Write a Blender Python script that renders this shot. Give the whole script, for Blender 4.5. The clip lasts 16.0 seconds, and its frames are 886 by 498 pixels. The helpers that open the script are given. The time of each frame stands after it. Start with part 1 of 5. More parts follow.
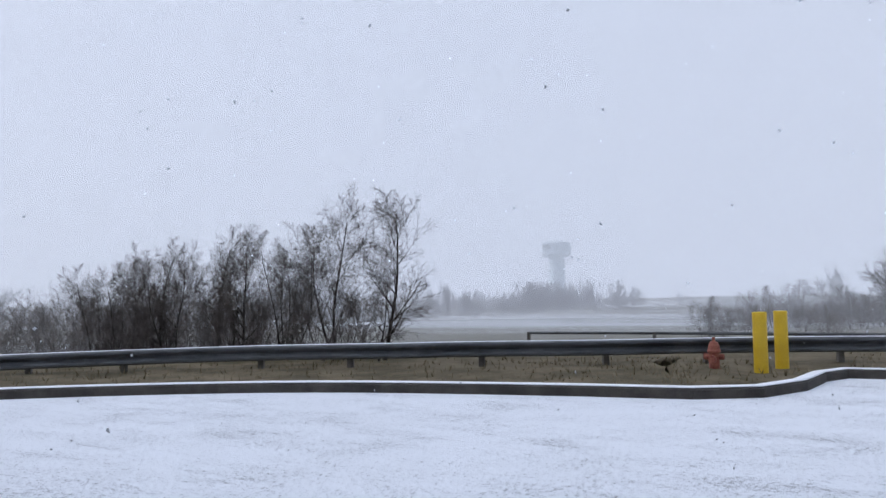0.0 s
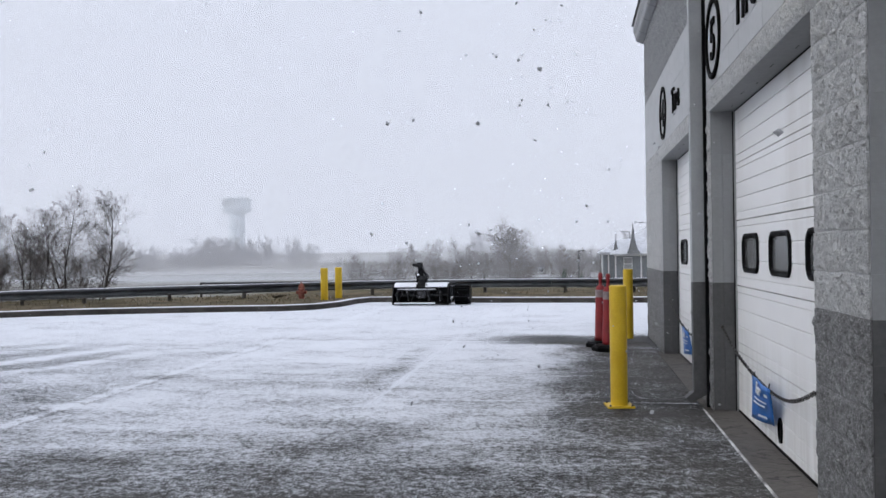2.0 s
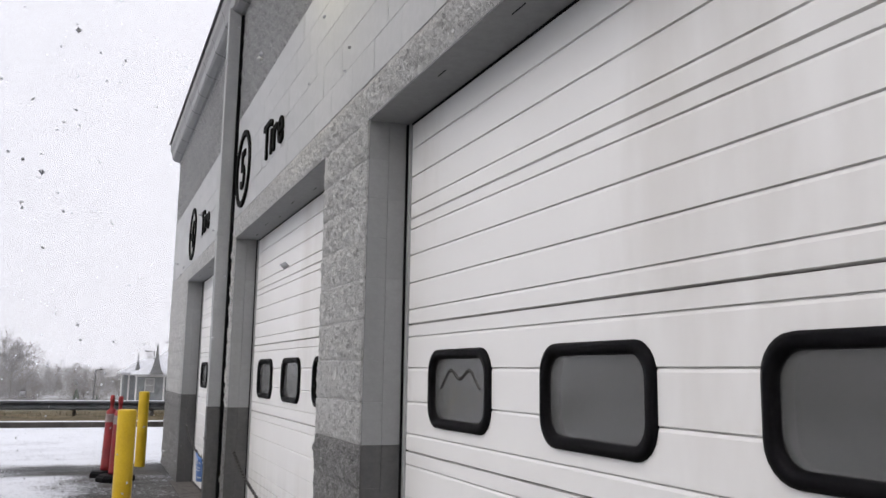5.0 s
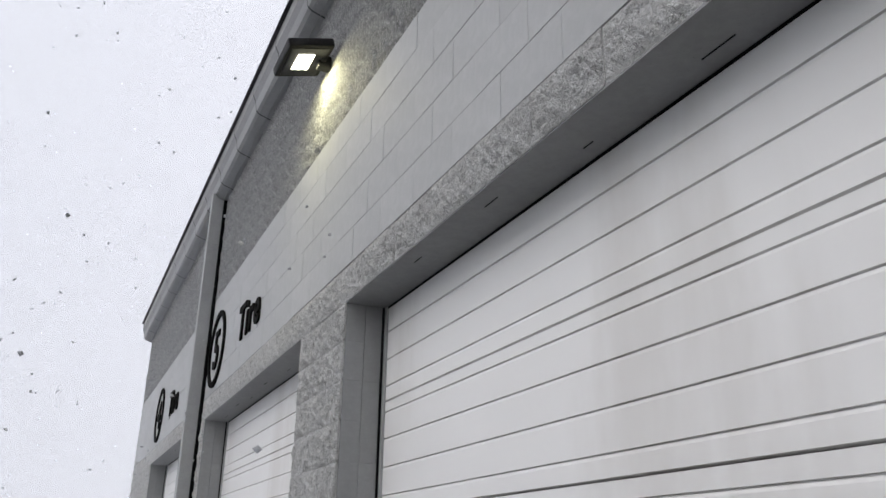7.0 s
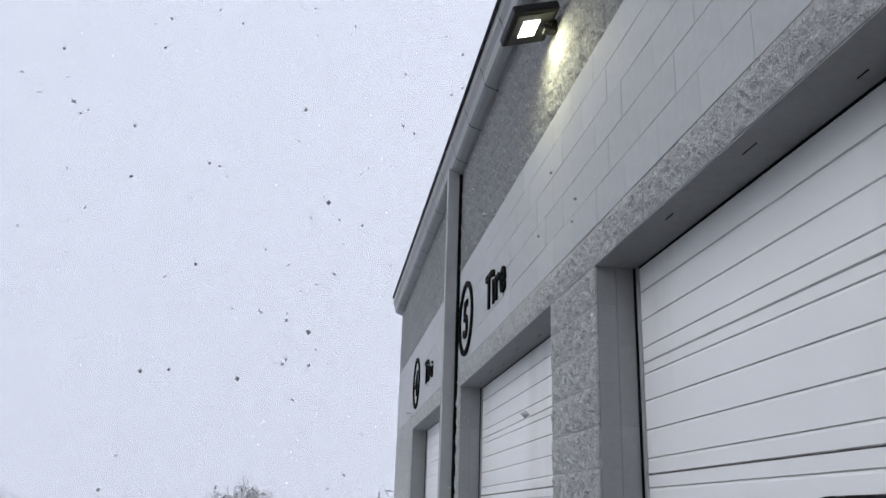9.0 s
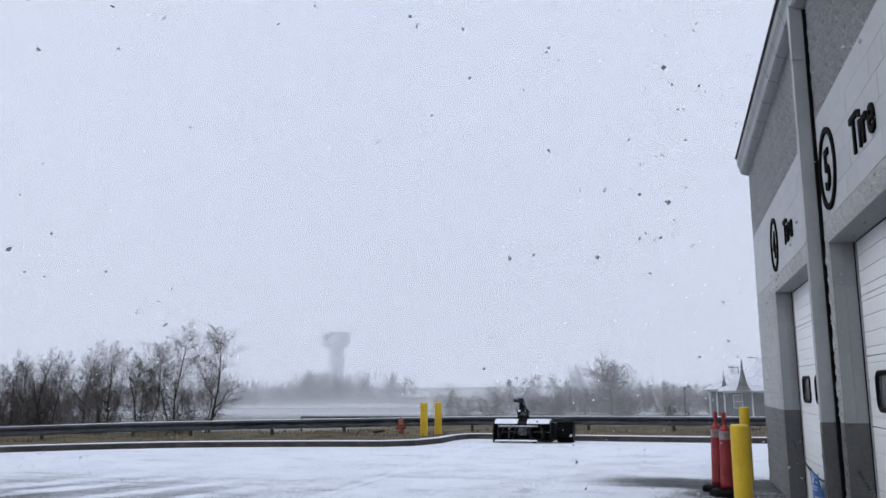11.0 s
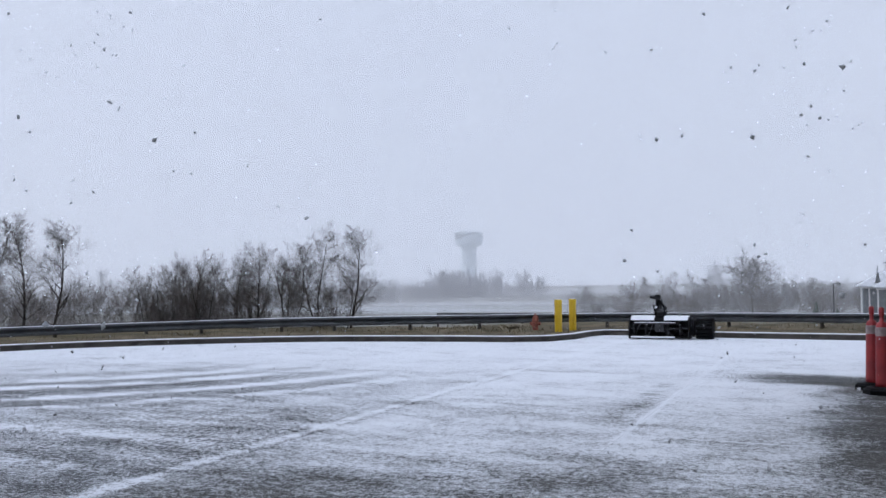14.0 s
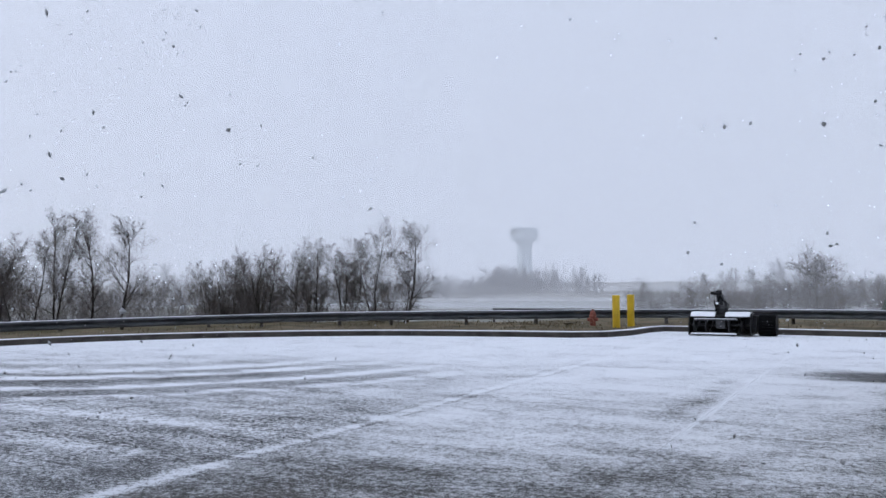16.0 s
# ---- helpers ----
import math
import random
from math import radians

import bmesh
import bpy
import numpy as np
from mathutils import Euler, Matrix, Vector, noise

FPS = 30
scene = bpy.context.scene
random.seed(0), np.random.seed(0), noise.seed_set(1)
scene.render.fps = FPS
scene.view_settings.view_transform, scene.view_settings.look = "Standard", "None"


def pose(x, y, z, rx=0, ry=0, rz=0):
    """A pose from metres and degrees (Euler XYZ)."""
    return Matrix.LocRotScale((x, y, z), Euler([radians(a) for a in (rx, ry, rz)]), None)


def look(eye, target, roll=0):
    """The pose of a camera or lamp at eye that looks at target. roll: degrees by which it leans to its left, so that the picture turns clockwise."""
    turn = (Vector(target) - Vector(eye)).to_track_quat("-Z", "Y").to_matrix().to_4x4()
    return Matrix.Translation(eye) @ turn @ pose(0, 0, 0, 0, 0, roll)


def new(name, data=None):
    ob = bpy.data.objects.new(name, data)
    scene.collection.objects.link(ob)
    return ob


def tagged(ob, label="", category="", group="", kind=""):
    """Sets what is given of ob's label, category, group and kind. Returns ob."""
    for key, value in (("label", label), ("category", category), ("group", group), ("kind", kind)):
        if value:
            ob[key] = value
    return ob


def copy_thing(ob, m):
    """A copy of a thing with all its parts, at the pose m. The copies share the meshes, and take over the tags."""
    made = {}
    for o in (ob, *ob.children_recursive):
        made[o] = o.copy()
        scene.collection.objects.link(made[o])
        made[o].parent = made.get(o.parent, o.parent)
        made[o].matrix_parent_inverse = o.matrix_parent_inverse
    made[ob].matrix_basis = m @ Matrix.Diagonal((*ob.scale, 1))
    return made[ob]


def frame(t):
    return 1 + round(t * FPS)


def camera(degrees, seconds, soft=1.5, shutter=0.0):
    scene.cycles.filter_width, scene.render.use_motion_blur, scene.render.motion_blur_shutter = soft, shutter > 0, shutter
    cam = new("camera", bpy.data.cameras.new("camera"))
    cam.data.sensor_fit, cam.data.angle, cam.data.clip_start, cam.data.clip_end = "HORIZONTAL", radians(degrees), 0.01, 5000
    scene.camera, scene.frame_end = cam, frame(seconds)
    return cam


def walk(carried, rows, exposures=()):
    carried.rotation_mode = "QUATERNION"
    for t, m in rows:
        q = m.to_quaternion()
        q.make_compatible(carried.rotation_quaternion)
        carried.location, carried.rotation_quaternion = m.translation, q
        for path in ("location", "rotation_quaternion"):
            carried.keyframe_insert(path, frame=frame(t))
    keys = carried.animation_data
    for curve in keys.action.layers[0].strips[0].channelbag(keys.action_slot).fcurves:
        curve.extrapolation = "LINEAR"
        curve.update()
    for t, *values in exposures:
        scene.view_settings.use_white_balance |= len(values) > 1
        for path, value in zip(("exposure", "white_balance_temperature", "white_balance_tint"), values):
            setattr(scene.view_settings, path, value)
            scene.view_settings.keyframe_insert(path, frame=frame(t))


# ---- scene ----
cam = camera(56.6, 16.0)
PATH = [
    (0, (-4.596, 10.139, 1.352), (-5.617, 11.854, 1.478), -0.9),
    (0.2, (-2.624, 6.435, 1.487), (-3.606, 8.174, 1.593), -1.1),
    (0.3, (-2.246, 5.628, 1.533), (-3.173, 7.398, 1.625), -1.1),
    (0.5, (-0.302, 1.029, 1.62), (-1.156, 2.836, 1.687), -1.1),
    (1, (0.364, -0.024, 1.558), (-0.33, 1.851, 1.598), -1.1),
    (1.5, (0.386, -0.006, 1.558), (-0.147, 1.921, 1.581), -1.1),
    (2, (0.401, 0.022, 1.552), (0.09, 1.997, 1.558), -0.8),
    (2.5, (0.438, 0.055, 1.554), (0.397, 2.055, 1.548), -0.5),
    (3, (0.478, 0.064, 1.547), (0.71, 2.05, 1.541), -0.1),
    (3.5, (0.491, 0.062, 1.541), (0.955, 2.007, 1.561), 0.4),
    (4, (0.488, 0.058, 1.555), (1.111, 1.957, 1.631), 0.6),
    (4.5, (0.488, 0.057, 1.557), (1.202, 1.917, 1.73), 0.7),
    (5, (0.485, 0.045, 1.566), (1.254, 1.867, 1.866), 0.9),
    (5.2, (0.485, 0.041, 1.568), (1.269, 1.846, 1.925), 0.9),
    (7.3, (0.438, -0.026, 1.56), (1.197, 1.669, 2.304), 1.2),
    (7.5, (0.433, -0.029, 1.56), (1.159, 1.676, 2.312), 1.6),
    (8, (0.418, -0.035, 1.563), (1.042, 1.715, 2.303), 1.4),
    (8.5, (0.403, -0.026, 1.562), (0.869, 1.789, 2.261), 1.9),
    (9, (0.37, 0.009, 1.565), (0.628, 1.891, 2.192), 1.9),
    (9.5, (0.325, 0.016, 1.564), (0.351, 1.942, 2.102), 1.4),
    (10, (0.305, 0.009, 1.557), (0.112, 1.946, 2.015), 1.0),
    (10.2, (0.303, 0.003, 1.559), (0.027, 1.936, 1.991), 0.7),
    (12.3, (0.269, 0.058, 1.545), (-0.471, 1.907, 1.728), -1.1),
    (12.5, (0.267, 0.064, 1.543), (-0.492, 1.907, 1.707), -1.1),
    (13, (0.254, 0.085, 1.535), (-0.538, 1.917, 1.663), -1.1),
    (13.5, (0.235, 0.104, 1.525), (-0.581, 1.927, 1.631), -0.8),
    (14, (0.223, 0.113, 1.519), (-0.614, 1.927, 1.611), -0.6),
    (14.5, (0.212, 0.115, 1.512), (-0.652, 1.917, 1.598), -0.6),
    (15, (0.199, 0.108, 1.506), (-0.696, 1.895, 1.59), -0.6),
    (15.5, (0.192, 0.096, 1.498), (-0.736, 1.865, 1.581), -0.6),
    (16, (0.199, 0.082, 1.492), (-0.758, 1.836, 1.575), -0.4),
]
EXPOSURES = [(0.0, 0.05, 6150, 10), (1.2, 0.12, 6150, 10), (2.0, 0.2, 6550, 10), (2.8, 0.3, 6800, 11), (3.5, 0.45, 7000, 12), (5.2, 0.46, 7150, 12), (7.3, 0.27, 6900, 10), (8.5, 0.2, 6600, 10), (9.5, 0.12, 6300, 10), (10.2, 0.1, 6250, 10), (12.5, 0.05, 6150, 10), (16.0, 0.03, 6120, 10)]
walk(cam, [(t, look(eye, target, roll)) for t, eye, target, roll in PATH], EXPOSURES)

# ---- world, sun ----
world = bpy.data.worlds.new("overcast_sky")
scene.world = world
world.use_nodes = True
wt = world.node_tree
wt.nodes.clear()
w_out = wt.nodes.new("ShaderNodeOutputWorld")
w_bg = wt.nodes.new("ShaderNodeBackground")
w_sky = wt.nodes.new("ShaderNodeTexSky")
w_sky.sky_type, w_sky.sun_disc = "NISHITA", False
w_sky.sun_elevation, w_sky.sun_rotation = radians(38), radians(250)
w_sky.dust_density, w_sky.air_density = 6.0, 1.0
w_mul = wt.nodes.new("ShaderNodeMixRGB")
w_mul.blend_type = "MULTIPLY"
w_mul.inputs[0].default_value = 1.0
w_mul.inputs[2].default_value = (0.08, 0.08, 0.08, 1)
w_mix = wt.nodes.new("ShaderNodeMixRGB")
w_mix.inputs[0].default_value = 0.9
w_mix.inputs[2].default_value = (0.88, 0.95, 1.11, 1)
wt.links.new(w_sky.outputs[0], w_mul.inputs[1])
wt.links.new(w_mul.outputs[0], w_mix.inputs[1])
wt.links.new(w_mix.outputs[0], w_bg.inputs[0])
w_bg.inputs[1].default_value = 1.0
wt.links.new(w_bg.outputs[0], w_out.inputs[0])

sun_data = bpy.data.lights.new("sun", "SUN")
sun_data.energy, sun_data.angle, sun_data.color = 1.35, radians(50), (1.0, 0.97, 0.93)
sun = new("sun", sun_data)
sun.matrix_world = look((-50, -18, 42), (0, 0, 0))


# ---- material helpers ----
class Nodes:
    """A small wrapper to write node materials in few lines."""

    def __init__(self, name):
        self.mat = bpy.data.materials.new(name)
        self.mat.use_nodes = True
        self.t = self.mat.node_tree
        self.b = self.t.nodes["Principled BSDF"]
        self.co = self.t.nodes.new("ShaderNodeTexCoord").outputs["Object"]

    def put(self, sock, v):
        if isinstance(v, (int, float)):
            sock.default_value = v
        elif isinstance(v, tuple):
            sock.default_value = v if len(v) == len(sock.default_value) else (*v, 1)
        else:
            self.t.links.new(v, sock)

    def math(self, op, a, b=0.0, c=0.0, clamp=False):
        n = self.t.nodes.new("ShaderNodeMath")
        n.operation, n.use_clamp = op, clamp
        for i, v in enumerate((a, b, c)):
            self.put(n.inputs[i], v)
        return n.outputs[0]

    def step(self, v, lo, hi, a=0.0, b=1.0):
        n = self.t.nodes.new("ShaderNodeMapRange")
        n.interpolation_type = "SMOOTHSTEP"
        for i, x in enumerate((v, lo, hi, a, b)):
            self.put(n.inputs[i], x)
        return n.outputs[0]

    def scale(self, v, s, turn=0.0):
        n = self.t.nodes.new("ShaderNodeMapping")
        self.put(n.inputs[0], v)
        n.inputs["Scale"].default_value = s
        n.inputs["Rotation"].default_value = (0, 0, radians(turn))
        return n.outputs[0]

    def noise(self, scale, detail=4.0, rough=0.55, at=None):
        n = self.t.nodes.new("ShaderNodeTexNoise")
        self.put(n.inputs["Vector"], at or self.co)
        n.inputs["Scale"].default_value, n.inputs["Detail"].default_value, n.inputs["Roughness"].default_value = scale, detail, rough
        return n.outputs[0]

    def mix(self, f, a, b):
        n = self.t.nodes.new("ShaderNodeMixRGB")
        for i, v in enumerate((f, a, b)):
            self.put(n.inputs[i], v)
        return n.outputs[0]

    def split(self):
        n = self.t.nodes.new("ShaderNodeSeparateXYZ")
        self.put(n.inputs[0], self.co)
        return n.outputs

    def rand(self):
        return self.t.nodes.new("ShaderNodeObjectInfo").outputs["Random"]

    def bump(self, h, strength=0.5, dist=0.01):
        n = self.t.nodes.new("ShaderNodeBump")
        self.put(n.inputs["Height"], h)
        n.inputs["Strength"].default_value, n.inputs["Distance"].default_value = strength, dist
        self.t.links.new(n.outputs[0], self.b.inputs["Normal"])

    def done(self, color, rough=0.7, metal=0.0, spec=0.4):
        for key, v in (("Base Color", color), ("Roughness", rough), ("Metallic", metal), ("Specular IOR Level", spec)):
            self.put(self.b.inputs[key], v)
        return self.mat


def plain(name, a, b, scale=8.0, rough=0.6, metal=0.0, bump=0.15, dist=0.004, spec=0.4, fine=60.0):
    n = Nodes(name)
    big, small = n.noise(scale, 5), n.noise(fine, 3)
    f = n.math("ADD", n.math("MULTIPLY", big, 0.7), n.math("MULTIPLY", small, 0.3))
    n.bump(small, bump, dist)
    return n.done(n.mix(n.step(f, 0.35, 0.65), a, b), n.step(big, 0.3, 0.7, rough - 0.08, min(1.0, rough + 0.08)), metal, spec)


def block_paint(name, a, b, split):
    """Painted concrete block: a split face is pitted with light grains, a smooth face is nearly flat."""
    n = Nodes(name)
    big, mid, fine = n.noise(1.3, 4), n.noise(26 if split else 18, 5, 0.8), n.noise(110, 3, 0.75)
    f = n.math("ADD", n.math("MULTIPLY", big, 0.3), n.math("MULTIPLY", mid, 0.7))
    col = n.mix(n.step(f, 0.36, 0.64), a, b)
    col = n.mix(n.math("MULTIPLY", n.rand(), 0.25), col, tuple(v * 0.78 for v in a))
    if split:
        pits = n.step(n.noise(30, 6, 0.9), 0.40, 0.49, 1.0, 0.0)
        grains = n.step(n.noise(42, 6, 0.9), 0.53, 0.61)
        col = n.mix(n.math("MULTIPLY", pits, 0.8), col, tuple(v * 0.45 for v in a))
        col = n.mix(n.math("MULTIPLY", grains, 0.8), col, tuple(min(0.85, v * 1.6) for v in b))
        n.bump(n.math("ADD", mid, n.math("MULTIPLY", fine, 0.7)), 1.0, 0.035)
    else:
        chips = n.step(n.noise(34, 4, 0.8), 0.66, 0.70)
        col = n.mix(n.math("MULTIPLY", chips, 0.35), col, tuple(v * 0.5 for v in a))
        n.bump(n.math("ADD", n.math("MULTIPLY", mid, 0.3), fine), 0.25, 0.002)
    return n.done(col, 0.75, 0.0, 0.25)


def snowy_ground(name, base_a, base_b, wet, tracked):
    """Wind-blown snow over bare paving: grains caught in the texture close to the doors, nearly closed further out."""
    n = Nodes(name)
    x, y, _ = n.split()
    mul, add, take = (lambda a, b: n.math("MULTIPLY", a, b)), (lambda a, b: n.math("ADD", a, b)), (lambda a, b: n.math("SUBTRACT", a, b))
    lump, speck, grit = n.noise(5, 6, 0.7), n.noise(20, 5, 0.8), n.noise(70, 3, 0.8)
    mid, patch = n.noise(1.0, 5, 0.62), n.noise(0.33, 4, 0.6)
    wisp = n.noise(1.0, 6, 0.72, n.scale(n.co, (0.8, 2.6, 1.0), 8))
    far = add(y, add(mul(x, -0.10), mul(take(patch, 0.5), 3.0)))
    if tracked:
        cover = add(n.step(far, 4.0, 10.5, 0.36, 0.66), n.step(far, 10.0, 17.0, 0.0, 0.30))
    else:
        cover = add(n.step(far, 4.0, 8.4, 0.31, 0.76), n.step(far, 9.0, 15.0, 0.0, 0.26))
    cover = add(cover, mul(take(patch, 0.5), 0.35))
    cover = add(cover, mul(take(mid, 0.5), 0.75))
    cover = add(cover, mul(take(wisp, 0.5), 0.95))
    cover = add(cover, mul(take(lump, 0.5), 0.4))
    # bare wet strip along the doors, and a blown-off streak at the apron's end
    side = add(x, mul(take(mid, 0.5), 2.2))
    bare = mul(n.step(side, -0.2, 0.8), n.step(y, 13.2, 14.6, 1.0, 0.0))
    bare = mul(bare, n.step(add(y, mul(patch, 2.0)), 7.0, 9.4, 0.22, 1.0))
    cover = take(cover, mul(bare, 0.62))
    gap = mul(n.step(add(y, mul(take(wisp, 0.5), 1.2)), 13.3, 13.9), n.step(add(y, mul(take(mid, 0.5), 1.2)), 14.4, 15.6, 1.0, 0.0))
    gap = mul(gap, n.step(add(x, mul(mid, 2.0)), -0.9, 1.2))
    cover = take(cover, mul(gap, 0.85))
    nick = mul(n.step(n.math("ABSOLUTE", take(x, -1.95)), 0.0, 0.35, 1.0, 0.0), mul(n.step(y, 8.6, 9.5), n.step(y, 12.6, 13.6, 1.0, 0.0)))
    cover = take(cover, mul(nick, n.step(wisp, 0.42, 0.62, 0.0, 0.45)))
    # snow caught along the joints
    for at, near, along, wide in ((-4.80, x, n.step(y, 2.0, 4.0), 0.17), (-1.65, x, n.step(y, 8.0, 9.0), 0.06), (8.46, y, n.step(x, -1.8, -1.5), 0.05)):
        d = n.math("ABSOLUTE", take(near, at))
        lim = n.step(mid, 0.35, 0.65, wide * 0.5, wide * 1.3)
        cover = add(cover, mul(mul(n.step(d, 0.01, lim, 1.0, 0.0), along), n.step(wisp, 0.35, 0.6, 0.12, 0.42)))
    if tracked:
        # wheel tracks that sweep round in an arc, and two drifts across the near asphalt
        rim = n.math("SQRT", add(n.math("POWER", take(x, -15.5), 2.0), n.math("POWER", take(y, 15.0), 2.0)))
        rim = add(rim, add(mul(take(patch, 0.5), 0.9), mul(take(mid, 0.5), 0.35)))
        fade = mul(n.step(add(y, mul(x, 0.3)), 9.3, 11.6, 1.0, 0.0), n.step(add(mid, mul(wisp, 0.5)), 0.62, 0.86, 0.15, 1.0))
        for at, wide, gain in ((8.6, 0.24, 0.5), (7.25, 0.30, 0.45), (6.1, 0.26, 0.4), (6.45, 0.10, 0.3), (9.7, 0.3, 0.25), (8.05, 0.10, 0.25), (7.85, 0.55, -0.42), (6.7, 0.36, -0.3), (5.3, 0.5, -0.2), (9.2, 0.5, -0.28)):
            hit = n.step(n.math("ABSOLUTE", take(rim, at)), wide * 0.35, wide, 1.0, 0.0)
            cover = add(cover, mul(mul(hit, fade), gain))
        wob = add(y, mul(take(mid, 0.5), 0.5))
        for at, wide, lo in ((6.62, 0.34, -9.5), (5.28, 0.22, -8.0), (3.6, 0.25, -8.0)):
            hit = mul(n.step(n.math("ABSOLUTE", take(wob, at)), 0.02, wide, 1.0, 0.0), mul(n.step(x, lo - 1, lo), n.step(x, -5.8, -5.0, 1.0, 0.0)))
            cover = add(cover, mul(hit, n.step(lump, 0.35, 0.65, 0.05, 0.36)))
    grain = add(mul(speck, 0.5), mul(grit, 0.5))
    v = add(mul(take(grain, 0.5), 5.0 if tracked else 3.1), cover)
    snow = n.step(v, 0.30, 0.72) if tracked else n.step(v, 0.22, 0.86)
    base = n.mix(n.step(grain, 0.38, 0.62), base_a, base_b)
    base = n.mix(n.step(patch, 0.35, 0.65), base, tuple(c * 0.7 for c in base_a))
    white = n.mix(grit, (0.70, 0.73, 0.79), (0.86, 0.88, 0.92))
    n.bump(add(snow, add(speck, mul(grit, 0.8))), 0.7, 0.014)
    return n.done(n.mix(snow, base, white), n.step(snow, 0.0, 0.7, wet, 0.85), 0.0, n.step(snow, 0.0, 0.6, 0.28, 0.2))


def field_ground(name):
    """Winter fields: dull grass and stubble under a dusting of snow, in strips."""
    n = Nodes(name)
    x, y, z = n.split()
    big = n.noise(0.02, 5, 0.6)
    strip = n.noise(1.0, 3, 0.5, n.scale(n.co, (0.004, 0.022, 0.0), 20))
    fine = n.noise(0.9, 5, 0.7)
    grass = n.mix(fine, (0.085, 0.08, 0.05), (0.15, 0.135, 0.09))
    f = n.math("ADD", n.math("MULTIPLY", strip, 0.8), n.math("MULTIPLY", fine, 0.35))
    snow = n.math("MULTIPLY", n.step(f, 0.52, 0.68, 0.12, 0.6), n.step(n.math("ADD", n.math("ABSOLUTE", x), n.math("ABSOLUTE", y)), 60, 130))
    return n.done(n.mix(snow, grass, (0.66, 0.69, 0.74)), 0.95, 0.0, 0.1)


def door_paint(name):
    n = Nodes(name)
    x, y, z = n.split()
    big, fine = n.noise(0.8, 4), n.noise(90, 3)
    smear = n.noise(1.0, 5, 0.6, n.scale(n.co, (3.0, 1.2, 0.35)))
    drip = n.noise(1.0, 4, 0.6, n.scale(n.co, (3.0, 9.0, 0.6)))
    col = n.mix(big, (0.85, 0.85, 0.84), (0.77, 0.77, 0.765))
    col = n.mix(n.math("MULTIPLY", n.step(smear, 0.5, 0.72), 0.35), col, (0.50, 0.47, 0.43))
    low = n.math("MULTIPLY", n.step(z, 0.05, 1.1, 1.0, 0.0), n.step(drip, 0.35, 0.65))
    col = n.mix(n.math("MULTIPLY", low, 0.4), col, (0.46, 0.43, 0.39))
    n.bump(fine, 0.06, 0.001)
    return n.done(col, 0.42, 0.0, 0.45)


def veil_mat(name, amount):
    """Thin falling snow: mostly clear, the rest scatters skylight both ways."""
    n = Nodes(name)
    t = n.t
    d, r, tr = (t.nodes.new(k) for k in ("ShaderNodeBsdfDiffuse", "ShaderNodeBsdfTranslucent", "ShaderNodeBsdfTransparent"))
    for s in (d, r):
        s.inputs[0].default_value = (0.97, 0.97, 1.0, 1)
    m1, m2 = t.nodes.new("ShaderNodeMixShader"), t.nodes.new("ShaderNodeMixShader")
    m1.inputs[0].default_value = 0.5
    t.links.new(d.outputs[0], m1.inputs[1])
    t.links.new(r.outputs[0], m1.inputs[2])
    x, y, z = n.split()
    thin = n.math("MULTIPLY", n.step(z, 0.8, 1.0, 1.0, 0.0), amount)
    t.links.new(thin, m2.inputs[0])
    t.links.new(tr.outputs[0], m2.inputs[1])
    t.links.new(m1.outputs[0], m2.inputs[2])
    t.links.new(m2.outputs[0], t.nodes["Material Output"].inputs[0])
    return n.mat


def pane_mat(name):
    n = Nodes(name)
    dust = n.noise(1.6, 3, 0.5)
    n.b.inputs["Transmission Weight"].default_value = 0.75
    n.b.inputs["IOR"].default_value = 1.45
    return n.done(n.mix(dust, (0.30, 0.31, 0.31), (0.40, 0.41, 0.41)), n.step(dust, 0.3, 0.7, 0.10, 0.22), 0.0, 0.5)


def glow(name, color, strength):
    n = Nodes(name)
    n.b.inputs["Emission Color"].default_value = (*color, 1)
    n.b.inputs["Emission Strength"].default_value = strength
    return n.done(color, 0.4)


M_SPLIT = block_paint("split_block_light_grey", (0.58, 0.585, 0.58), (0.74, 0.745, 0.74), True)
M_SPLIT_DARK = block_paint("split_block_dark_grey", (0.21, 0.21, 0.212), (0.36, 0.36, 0.362), True)
M_SPLIT_TOP = block_paint("split_block_upper_grey", (0.25, 0.255, 0.26), (0.43, 0.44, 0.44), True)
M_SMOOTH = block_paint("smooth_block_light_grey", (0.42, 0.43, 0.435), (0.46, 0.47, 0.475), False)
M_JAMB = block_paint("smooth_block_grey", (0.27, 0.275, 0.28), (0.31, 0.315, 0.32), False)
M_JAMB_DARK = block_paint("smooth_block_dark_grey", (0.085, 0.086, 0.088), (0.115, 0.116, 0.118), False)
M_MORTAR = plain("mortar_grey", (0.20, 0.20, 0.205), (0.28, 0.28, 0.285), 12, 0.9)
M_MORTAR_PALE = plain("pale_painted_mortar", (0.46, 0.465, 0.46), (0.60, 0.60, 0.60), 12, 0.9)
M_MORTAR_DARK = plain("dark_painted_mortar", (0.17, 0.17, 0.17), (0.26, 0.26, 0.26), 12, 0.9)
M_DOOR = door_paint("white_door_paint")
M_BLACK = plain("black_rubber", (0.004, 0.004, 0.005), (0.008, 0.008, 0.009), 14, 0.5, spec=0.05)
M_LETTER = plain("black_sign_paint", (0.005, 0.005, 0.005), (0.012, 0.012, 0.012), 14, 0.85, spec=0.06)
M_PANE = pane_mat("dusty_acrylic_pane")
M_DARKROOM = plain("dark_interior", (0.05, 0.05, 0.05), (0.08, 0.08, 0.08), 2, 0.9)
M_TRIM = plain("grey_metal_trim", (0.30, 0.31, 0.315), (0.36, 0.37, 0.375), 3, 0.5, spec=0.4)
